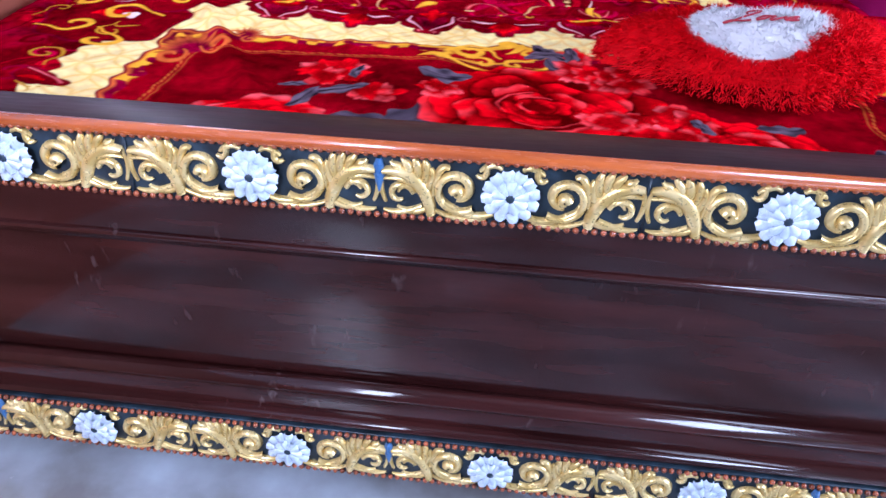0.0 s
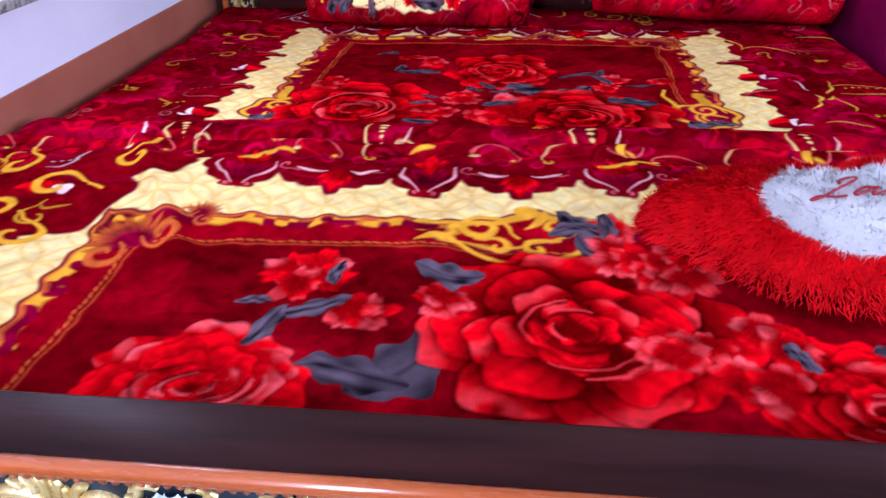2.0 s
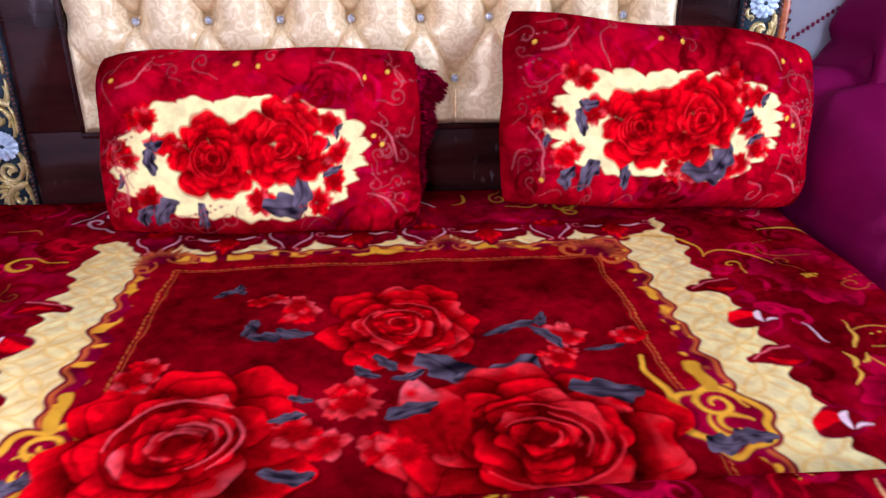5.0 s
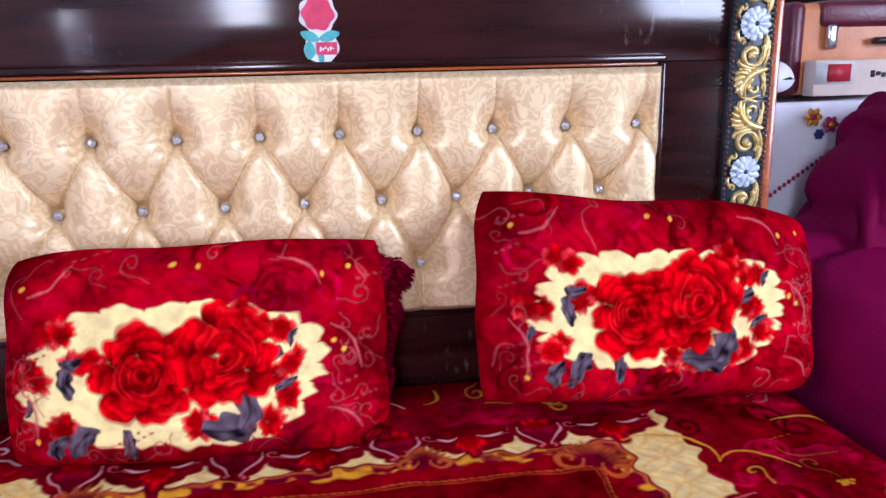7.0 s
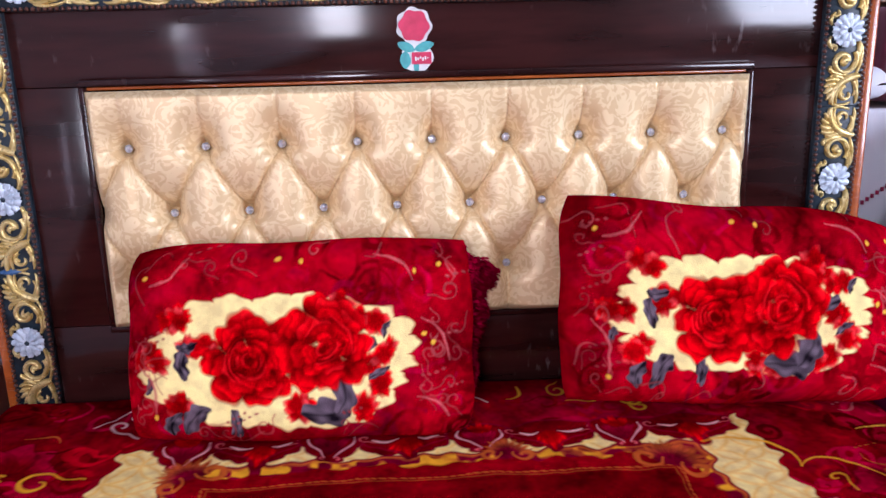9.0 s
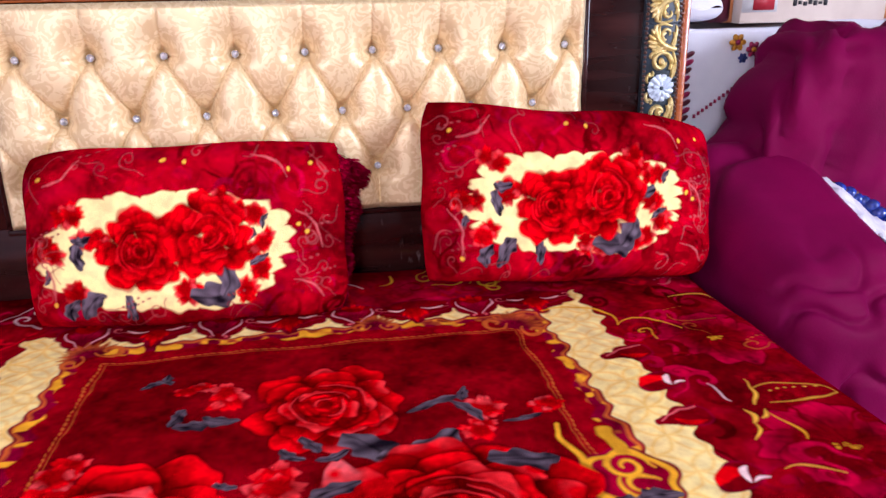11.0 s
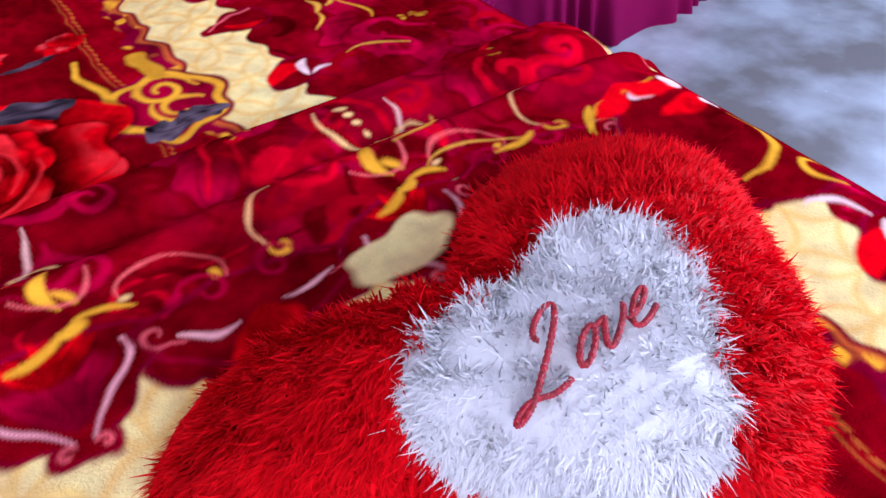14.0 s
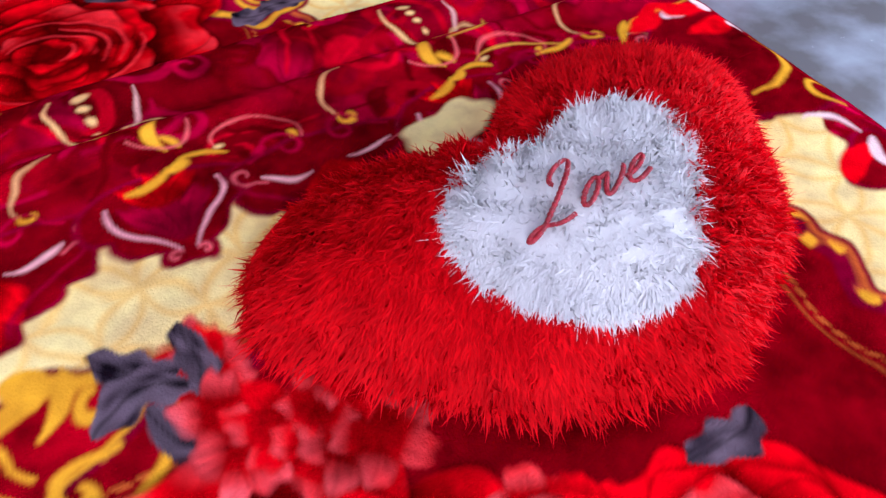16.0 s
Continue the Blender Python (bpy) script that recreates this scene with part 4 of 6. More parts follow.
P.filigree(-0.86, -0.58, 0.9, 1.75, 16, 5, (ORANGE_P, np.array(PINK) * 0.6, GOLD_P), 0.7)
P.filigree(0.66, 0.90, 1.25, 1.80, 6, 9, (ORANGE_P, np.array(PINK) * 0.6, GOLD_P), 0.6)
P.filigree(-0.6, 0.7, 1.72, 1.86, 20, 12)
P.scroll(-0.63, 1.58, 0.04, 1.0, 1.0, GOLD_P, 0.009, 1, 0.06)
P.shift(0.042)
ribbon_w = 0.66 * np.sin(np.pi * np.linspace(0.05, 0.95, 16))
for pts, w, c in ((((0.51, 1.64), (0.58, 1.66), (0.66, 1.62), (0.632, 1.545)), 0.010, GOLD_P), (((0.632, 1.545), (0.66, 1.58), (0.72, 1.56), (0.745, 1.49)), 0.008, GOLD_P),
                  (((0.79, 1.655), (0.84, 1.67), (0.90, 1.65), (0.93, 1.60)), 0.009, CREAM_D), (((0.752, 1.250), (0.78, 1.268), (0.84, 1.262), (0.872, 1.214)), 0.0045, CREAM_D),
                  (((0.754, 1.275), (0.755, 1.24), (0.74, 1.22), (0.728, 1.206)), 0.009, CREAM_D), (((0.756, 1.206), (0.79, 1.194), (0.84, 1.196), (0.872, 1.212)), 0.004, CREAM_D),
                  (((0.735, 1.18), (0.745, 1.15), (0.755, 1.12), (0.742, 1.10)), 0.007, GOLD_P), (((0.675, 1.04), (0.70, 1.05), (0.73, 1.04), (0.75, 1.02)), 0.006, CREAM_D),
                  (((0.685, 1.28), (0.70, 1.25), (0.69, 1.23), (0.697, 1.222)), 0.006, np.array(WHITE_P) * 0.8)):
    P.stroke(bez(*pts), w * ribbon_w, c)
for x, y, x1, y1, w in ((0.700, 1.19, 0.692, 1.15, 0.009), (0.692, 1.15, 0.678, 1.11, 0.006), (0.735, 1.19, 0.715, 1.165, 0.007)):
    P.leafy(x, y, x1, y1, w, CREAM_D)
for i in range(6):
    P.ellipse(0.775 + 0.015 * i, 1.235 + 0.004 * math.sin(i), 0.0026, 0.002, 0, CREAM_D, 0.003)
P.shift(-0.042)
P.shell(-0.37, 1.565, 2.2, 0.065, ORANGE_P)
P.shell(0.43, 1.535, 1.0, 0.070, ORANGE_P)
P.shell(0.16, 1.590, 1.57, 0.050, ORANGE_P)
for sx, x in ((1, 0.458), (-1, -0.385)):
    P.ellipse(x, 1.015, 0.068, 0.075, 0, LINE, 0.005, 0.09, 6)
    P.ellipse(x, 1.015, 0.062, 0.069, 0, GOLD_P, 0.004, 0.09, 6)
    P.ellipse(x, 1.015, 0.052, 0.059, 0, np.array(MAGENTA) * 0.8, 0.005, 0.09, 6)
    P.scroll(x, 1.045, 0.034, 0.3, 1.5, GOLD_P, 0.009, sx, 0.02)
    for a0 in (0.4, 2.3):
        P.scroll(x + sx * 0.004, 0.995, 0.036, a0, 0.55, GOLD_P, 0.009, sx)
    P.stroke(bez((x - sx * 0.055, 1.17), (x - sx * 0.075, 1.12), (x - sx * 0.030, 1.10), (x - sx * 0.055, 1.05)), 0.009, GOLD_P)
    P.stroke(bez((x + sx * 0.01, 1.14), (x + sx * 0.00, 1.12), (x + sx * 0.02, 1.10), (x + sx * 0.01, 1.08)), 0.018, np.array(GOLD_P) * 0.8)
    P.leaf(x - 0.015, 0.975, 2.6, 0.055, 0.035, 4, 0.8)
    P.leaf(x + 0.025, 0.975, 0.5, 0.055, 0.035, 6, 0.8)
P.rose(0.058, 1.300, 0.118, 21, 1.05, 0.25, 0.25)
P.rose(-0.225, 1.035, 0.165, 22, 0.85, 0.55, 0.22)
P.leaf(0.115, 1.165, 1.9, 0.12, 0.06, 3, 0.7)
P.leaf(0.190, 1.160, 0.35, 0.13, 0.065, 8, 0.6)
P.rose(0.215, 1.000, 0.178, 23, 0.85, 0.18, 0.12)
P.petal(0.100, 0.98, 1.75, 0.16, 0.09, np.array(RED) * 0.4, RED, PINK, 7)
for i, (x, y, r) in enumerate(((-0.01, 1.105, 0.050), (-0.06, 1.03, 0.045), (-0.114, 1.398, 0.045), (0.33, 1.270, 0.045), (0.40, 1.262, 0.035), (0.287, 1.180, 0.036), (-0.16, 1.435, 0.028), (0.03, 1.00, 0.04), (-0.31, 1.18, 0.04))):
    P.blossom(x, y - 0.032 * (y > 1.2), r, 40 + i, 0.4)
for i, (x, y, a, l, w) in enumerate(((0.330, 1.098, 0.3, 0.095, 0.062), (-0.145, 1.316, 0.5, 0.06, 0.028), (-0.105, 1.325, -0.4, 0.055, 0.026), (-0.17, 1.335, 0.9, 0.05, 0.024), (0.235, 1.300, 0.2, 0.11, 0.020),
                                     (0.280, 1.270, -1.0, 0.08, 0.022), (0.285, 1.325, 1.6, 0.045, 0.018), (-0.09, 0.962, 0.2, 0.06, 0.030), (0.010, 1.205, -0.9, 0.05, 0.022), (0.030, 1.225, 1.8, 0.05, 0.02),
                                     (-0.236, 1.456, 0.3, 0.045, 0.022), (-0.21, 1.475, 1.7, 0.04, 0.018), (0.064, 1.072, 0.7, 0.075, 0.030), (-0.08, 1.120, 0.1, 0.035, 0.018), (0.06, 1.16, 0.4, 0.05, 0.022), (0.36, 1.235, 0.1, 0.06, 0.012), (-0.10, 1.075, 0, 0.05, 0.02))):
    P.leaf(x, y - 0.032 * (y > 1.2), a, l, w, i)
P.nap(201)
x, z = fall(P.GU, 0, -0.780, 0.865, 0.055, 1)
z = 0.531 + z + 0.010 * (vnoise(P.GU, P.GV, 3.2, 40) - 0.5) + 0.004 * (vnoise(P.GU, P.GV, 11, 41) - 0.5) + 0.010 * np.clip((P.GV - 1.60) / 0.25, 0, 1)
z -= 0.10 * np.clip((P.GV - 1.872) / 0.013, 0, 1)
x = x + np.where(P.GU > 0.92, 0.015 * np.sin(P.GV * 23) * np.clip((P.GU - 0.92) / 0.2, 0, 1), 0)
cloth("bedspread", P, np.stack([x, P.GV, z], -1), plush, "crimson plush bedspread printed with roses inside a scalloped cream border", "bedspread")

# second blanket spread over the foot of the bed, its far edge turned under
Q = Print(-0.88, 1.28, 0.075, 0.965, 0.0022, BURG)
Q.ground(13)
for i, (x, y) in enumerate(((-0.62, 0.895), (-0.17, 0.885), (0.14, 0.880), (0.49, 0.872), (0.78, 0.86))):
    Q.poppy(x, y, 0.095, 60 + i)
Q.tonal(-0.9, 1.1, 0.66, 0.90, 130, 4)
Q.tonal(-0.9, -0.5, 0.1, 0.7, 60, 5)
Q.tonal(0.8, 1.1, 0.1, 0.7, 50, 6)
Q.framed(-0.578, 0.838, -0.60, 0.684, 0.105, 0.165, [("cl"[i % 2], -0.317 + 0.1435 * i, -0.006) for i in range(8)]
         + [("t" if i % 2 else "f", -0.580, 0.16 + 0.11 * i) for i in range(2)] + [("t" if i % 2 else "f", 0.838, 0.20 + 0.11 * i) for i in range(4)], 0.1435, 31)
# maroon ground bites off both corners of the cream
for x, y, a, b in ((0.86, 0.600, 0.13, 0.105), (-0.605, 0.555, 0.135, 0.130), (-0.525, 0.665, 0.120, 0.062)):
    Q.ellipse(x, y, a, b, 0, LINE, 0.006, 0.05, 7)
    Q.ellipse(x, y, a - 0.005, b - 0.005, 0, np.array(BURG) * 0.85, 0.006, 0.05, 7)
Q.shift(0.040)
taper = 0.56 * np.sin(np.pi * np.linspace(0.08, 0.94, 16))
PALE_GOLD = np.array(CREAM) * (0.92, 0.72, 0.62)
# a row of open crescents with dots and hooks close to the turned edge
for i, x in enumerate((-0.605, -0.245, 0.115, 0.475, 0.835)):
    x += 0.154
    Q.stroke(bez((x - 0.067, 0.902), (x - 0.084, 0.865), (x - 0.066, 0.838), (x - 0.040, 0.824)), 0.0085 * taper, PALE_GOLD)
    Q.stroke(bez((x - 0.055, 0.826), (x - 0.035, 0.822), (x - 0.015, 0.832), (x + 0.002, 0.834)), 0.005 * taper, GOLD_P)
    for k in range(5):
        Q.ellipse(x - 0.043 + 0.0012 * k * k * 0.4, 0.894 - 0.0125 * k, 0.0075 - 0.0013 * k, 0.0042 - 0.0006 * k, 0.1, PALE_GOLD, 0.003)
    Q.stroke(bez((x + 0.005, 0.894), (x + 0.006, 0.875), (x + 0.000, 0.860), (x - 0.008, 0.846)), 0.0055 * taper, np.array(WHITE_P) * (0.9, 0.75, 0.65))
    Q.scroll(x - 0.004, 0.848, 0.009, 1.2, 0.8, PALE_GOLD, 0.004, 1)
    Q.stroke(bez((x - 0.002, 0.856), (x + 0.010, 0.862), (x + 0.020, 0.850), (x + 0.018, 0.830)), 0.006 * taper, PALE_GOLD)
# gilded sprigs over the cups
for x in (-0.305, 0.269, 0.556):
    Q.leafy(x + 0.010, 0.782, x + 0.009, 0.824, 0.013, GOLD_P)
    Q.leafy(x + 0.010, 0.800, x + 0.022, 0.786, 0.008, GOLD_P)
    Q.stroke(bez((x + 0.036, 0.816), (x + 0.036, 0.786), (x + 0.010, 0.774), (x - 0.018, 0.800)), 0.0045 * taper, np.array(PINK) * (0.85, 0.62, 0.55))
    for x0, y0, x1, y1, w in ((0.016, 0.764, 0.052, 0.756, 0.009), (0.020, 0.764, 0.002, 0.752, 0.012), (0.002, 0.756, -0.034, 0.738, 0.010)):
        Q.leafy(x + x0, y0, x + x1, y1, w, GOLD_P)
Q.leafy(-0.07, 0.785, -0.03, 0.795, 0.012, GOLD_P)
Q.petal(-0.03, 0.70, 1.57, 0.07, 0.024, np.array(RED) * 0.6, RED, RED, 4)
# long thin volutes over the lilies
for i in range(-4, 6):
    x = -0.1735 + 0.287 * i
    thin = np.array(PINK) * (0.80, 0.50, 0.45)
    Q.stroke(bez((x - 0.028, 0.795), (x - 0.055, 0.810), (x - 0.088, 0.800), (x - 0.082, 0.770)), 0.0055 * taper, thin)
    Q.ellipse(x - 0.079, 0.770, 0.006, 0.004, 0.3, PALE_GOLD, 0.004)
    Q.stroke(bez((x - 0.030, 0.795), (x - 0.008, 0.786), (x + 0.002, 0.764), (x - 0.010, 0.750)), 0.0035 * taper, thin)
    Q.ellipse(x - 0.016, 0.755, 0.006, 0.004, 1.0, GOLD_P, 0.004)
    Q.stroke(bez((x + 0.070, 0.820), (x + 0.036, 0.818), (x + 0.022, 0.785), (x + 0.034, 0.758)), 0.0065 * taper, PALE_GOLD * (0.9, 0.75, 0.8))
    Q.scroll(x + 0.044, 0.754, 0.010, 2.6, 0.8, GOLD_P, 0.0045, 1)
    for h in (1, -1):
        Q.scroll(x + h * 0.030, 0.742, 0.020, 1.57 - h, 0.9, np.array(MAGENTA) * 1.1, 0.005, h, 0.03)
Q.ellipse(0.520, 0.692, 0.048, 0.026, 0.1, CREAM, 0.005, 0.10, 5, 2)
for pts, w, c in ((((0.598, 0.772), (0.620, 0.800), (0.660, 0.780), (0.700, 0.752)), 0.008, CREAM_D), (((0.667, 0.748), (0.685, 0.744), (0.700, 0.744), (0.708, 0.756)), 0.016, GOLD_P),
                  (((0.590, 0.812), (0.620, 0.822), (0.650, 0.810), (0.657, 0.852)), 0.009, CREAM_D),
                  (((0.748, 0.722), (0.770, 0.765), (0.820, 0.745), (0.865, 0.755)), 0.010, GOLD_P), (((0.746, 0.728), (0.755, 0.738), (0.765, 0.746), (0.775, 0.754)), 0.018, GOLD_P),
                  (((0.895, 0.668), (0.908, 0.630), (0.886, 0.580), (0.814, 0.586)), 0.015, GOLD_P), (((0.914, 0.552), (0.876, 0.596), (0.848, 0.556), (0.884, 0.528)), 0.014, GOLD_P),
                  (((0.826, 0.536), (0.842, 0.541), (0.858, 0.521), (0.862, 0.494)), 0.010, WHITE_P)):
    Q.stroke(bez(*pts), w * taper, c)
for x, y, a in ((0.80, 0.745, 0.5), (0.86, 0.70, 0.2), (0.845, 0.745, -0.6), (-0.62, 0.62, 0.3)):
    Q.ellipse(x, y, 0.030, 0.015, a, RED, 0.006, 0.2, 3)
    Q.ellipse(x + 0.036, y - 0.004, 0.014, 0.012, a, WHITE_P, 0.004, 0.2, 3)
Q.shift(-0.040)
for x, y, r, a, h in ((-0.60, 0.585, 0.048, 0.6, 1), (-0.505, 0.680, 0.032, 2.2, 1), (-0.66, 0.52, 0.040, 4.2, 1), (-0.70, 0.66, 0.035, 1.0, -1), (-0.58, 0.44, 0.040, 1.2, -1)):
    Q.scroll(x, y, r, a, 0.85, GOLD_P, 0.014, h, 0.05)
Q.filigree(-0.88, -0.56, 0.15, 0.80, 12, 77)
Q.shell(-0.405, 0.440, 2.3, 0.070, ORANGE_P)
Q.shell(-0.345, 0.515, 0.9, 0.035, ORANGE_P)
Q.ellipse(0.105, 0.500, 0.100, 0.046, 0.25, LINE, 0.005, 0.10, 6)
Q.ellipse(0.105, 0.500, 0.094, 0.040, 0.25, GOLD_P, 0.005, 0.10, 6)
Q.ellipse(0.108, 0.496, 0.082, 0.030, 0.25, np.array(CRIMSON) * 0.8, 0.005, 0.10, 6)
Q.scroll(0.066, 0.505, 0.036, 0.2, 1.4, GOLD_P, 0.012, 1, 0.03)
Q.leafy(0.100, 0.556, 0.122, 0.536, 0.026, GOLD_P)
Q.leafy(0.140, 0.552, 0.126, 0.512, 0.014, GOLD_P)
Q.scroll(0.160, 0.520, 0.022, 1.0, 0.9, GOLD_P, 0.010, -1, 0.02)
for h in (1, -1):
    Q.scroll(0.112 + h * 0.026, 0.462, 0.020, 1.57 - h * 0.4, 0.9, GOLD_P, 0.011, h, 0.02)
    Q.stroke(bez((0.112 + h * 0.085, 0.470), (0.112 + h * 0.06, 0.440), (0.112 + h * 0.03, 0.425), (0.112, 0.424)), 0.007, GOLD_P)
Q.leafy(-0.020, 0.462, 0.030, 0.470, 0.016, GOLD_P)
Q.stroke(bez((-0.02, 0.515), (0.00, 0.505), (0.02, 0.520), (0.04, 0.512)), 0.010, np.array(GOLD_P) * 0.9)
Q.blossom(0.255, 0.500, 0.045, 55, 0.6)
Q.leaf(0.190, 0.535, -0.4, 0.075, 0.036, 1, 0.9)
Q.leaf(0.190, 0.495, 0.25, 0.075, 0.040, 5, 0.8)
Q.leaf(0.230, 0.520, 1.2, 0.060, 0.032, 9, 0.8)
Q.leaf(0.210, 0.470, -0.7, 0.060, 0.030, 14, 0.7)
Q.leaf(-0.015, 0.235, 0.7, 0.15, 0.085, 2, 0.4)
Q.leaf(-0.060, 0.195, 0.1, 0.13, 0.055, 12, 0.5)
Q.rose(-0.215, 0.170, 0.125, 71, 0.7, 0.8, 0.6)
Q.rose(0.175, 0.290, 0.175, 72, 0.85, 0.30, 0.14)
Q.rose(0.47, 0.190, 0.120, 74, 0.8, 0.5, 0.2)
for i, (x, y, r) in enumerate(((-0.155, 0.405, 0.052), (-0.135, 0.365, 0.045), (-0.050, 0.305, 0.045), (0.010, 0.325, 0.038), (0.262, 0.280, 0.040), (0.300, 0.270, 0.042), (0.385, 0.285, 0.045), (0.255, 0.455, 0.05), (0.29, 0.40, 0.05), (0.36, 0.22, 0.05), (0.31, 0.445, 0.040))):
    Q.blossom(x, y, r, 90 + i, 0.55)
for i, (x, y, a, l, w) in enumerate(((0.032, 0.400, 0.05, 0.085, 0.050), (-0.120, 0.318, 0.35, 0.090, 0.026), (-0.170, 0.280, 0.9, 0.075, 0.030), (-0.200, 0.325, -0.1, 0.05, 0.014), (-0.108, 0.385, 1.7, 0.05, 0.018), (0.410, 0.262, -0.5, 0.045, 0.026), (0.52, 0.29, 0.4, 0.07, 0.04), (0.66, 0.24, 0.4, 0.08, 0.045))):
    Q.leaf(x, y, a, l, w, 20 + i, 0.7)
# height of the cloth along the bed: tucked in at the foot, swelling towards the turned edge, two creases along it
v = Q.GV
zz = 0.546 + 0.016 * np.clip((v - 0.35) / 0.3, 0, 1) - 0.010 * np.clip((v - 0.72) / 0.08, 0, 1) + 0.010 * np.clip(1 - np.abs(v - 0.852) / 0.050, 0, 1) ** 0.6
zz += 0.012 * np.exp(-((v - 0.765 - 0.015 * np.sin(Q.GU * 4)) / 0.018) ** 2) - 0.008 * np.exp(-((v - 0.805 - 0.012 * np.sin(Q.GU * 3 + 1)) / 0.012) ** 2)
zz += 0.016 * (vnoise(Q.GU, v, 3.0, 50) - 0.5) + 0.007 * (vnoise(Q.GU, v, 8, 51) - 0.5) + 0.003 * (vnoise(Q.GU, v, 22, 52) - 0.5)
zz += 0.012 * np.exp(-((Q.GU + 0.38 + 0.6 * (v - 0.5)) / 0.022) ** 2) * (v > 0.3) * (v < 0.75)
zz -= 0.05 * np.clip((0.10 - v) / 0.025, 0, 1)
turn = np.clip((v - 0.874) / 0.022, 0, math.pi)
yy = np.where(v > 0.874, 0.874 + 0.022 * np.sin(turn) - 0.5 * np.clip(v - 0.874 - 0.07, 0, None), v)
zz = np.where(v > 0.874, zz - 0.0115 * (1 - np.cos(turn)), zz)
yy = yy + 0.006 * np.sin(Q.GU * 5 + 1) * (v > 0.6) + (0.004 * (vnoise(Q.GU, v, 6, 3) - 0.5)) * (v > 0.6)
Q.nap(211)
x, dz = fall(Q.GU, 0, -0.782, 0.868, 0.060, 1)
x = x + np.where(Q.GU > 0.92, 0.018 * np.sin(v * 19 + 1) * np.clip((Q.GU - 0.92) / 0.2, 0, 1) + 0.006, 0)
cloth("blanket", Q, np.stack([x, yy, zz + dz], -1), plush, "crimson plush blanket with large printed roses folded over the bed", "blanket")
mat_bm = boxes(((-0.775, 0.10, 0.335), (0.86, 1.87, 0.500)), bevel=0.03)
tagged(obj("mattress", mat_bm, maroon_cloth), "thick mattress hidden under the printed blankets", "mattress")


# ---- pillows ----
def pillow_print(seed, w, h, cx, cy, hx, hy, roses):
    S = Print(-w / 2 - 0.005, w / 2 + 0.005, -h / 2 - 0.005, h / 2 + 0.005, 0.0018, CRIMSON)
    S.ground(seed)
    S.tonal(-w / 2, w / 2, -h / 2, h / 2, 70, seed)
    S.lay((slice(None), slice(None)), np.clip(vnoise(S.U, S.V, 30, seed + 4) * 1.6 - 0.5, 0, 0.6), CRIMSON)
    rad = np.hypot((S.U - cx) / hx, (S.V - cy) / hy)
    th = np.arctan2((S.V - cy) / hy, (S.U - cx) / hx)
    scallop = np.abs(np.sin(th * 11 + seed)) ** 0.6
    jag = 0.10 * scallop + 0.05 * np.sin(th * 4 + seed) + 0.012 * np.sin(th * 44) - 0.05
    S.fill((rad - 1.0 - jag) * 0.12, CREAM, 0.004)
    for i, (x, y) in enumerate(((-0.36, 0.02), (-0.30, -0.18), (-0.28, 0.20), (0.24, 0.18), (0.27, 0.02), (0.22, -0.22), (0.05, -0.24), (0.30, -0.10), (-0.22, 0.06), (0.18, 0.24))):
        S.blossom(cx + x * w, cy + y * h, 0.030, seed + i, 0.35)
    for i, (x, y, a, l, b) in enumerate(((-0.24, -0.28, 0.6, 0.08, 0.04), (-0.30, -0.30, 1.4, 0.06, 0.03), (-0.13, -0.29, -0.8, 0.055, 0.035), (0.12, -0.22, 0.5, 0.11, 0.06), (0.16, -0.15, 1.2, 0.09, 0.05),
                                         (0.22, 0.08, -0.4, 0.065, 0.036), (-0.26, 0.00, 1.2, 0.06, 0.028), (0.30, 0.14, 1.2, 0.035, 0.015), (0.28, -0.07, 0.7, 0.05, 0.018), (-0.37, -0.12, 1.5, 0.035, 0.014), (-0.25, 0.10, 0.2, 0.04, 0.02))):
        S.leaf(cx + x * w, cy + y * h, a, l * 0.85, b * 0.85, seed + 30 + i, 0.75)
    S.rose(roses[0], roses[1], 0.080, seed + 1, 1.0, 0.05, 0.32)
    S.rose(roses[2], roses[3], 0.080, seed + 2, 1.05, 0.05, 0.32)
    thin = (np.array(WHITE_P) * (0.50, 0.14, 0.15), np.array(PINK) * (0.5, 0.3, 0.3))
    for x0, x1, y0, y1, n in ((-0.47, 0.47, 0.36, 0.46, 8), (-0.47, -0.40, -0.4, 0.4, 9), (0.36, 0.47, -0.4, 0.4, 16), (-0.4, 0.4, -0.46, -0.40, 7)):
        S.filigree(x0 * w, x1 * w, y0 * h, y1 * h, n, seed + n, thin, 0.25)
    for x, y, x1, y1 in ((0.22, 0.40, 0.33, 0.28), (0.36, 0.10, 0.44, -0.10), (-0.30, 0.42, -0.40, 0.30), (-0.44, -0.10, -0.40, -0.34), (0.34, -0.30, 0.44, -0.40)):
        S.leafy(x * w, y * h, x1 * w, y1 * h, 0.0035, thin[0] * 1.3)
    for x, y in ((0.34, 0.32), (0.40, -0.02), (-0.42, 0.34), (-0.40, -0.36), (0.37, 0.02), (0.02, 0.40), (0.42, 0.36), (-0.05, 0.42)):
        S.ellipse(x * w, y * h, 0.0042, 0.0042, 0.5, CREAM_D, 0.003)
    S.nap(seed + 7)
    return S


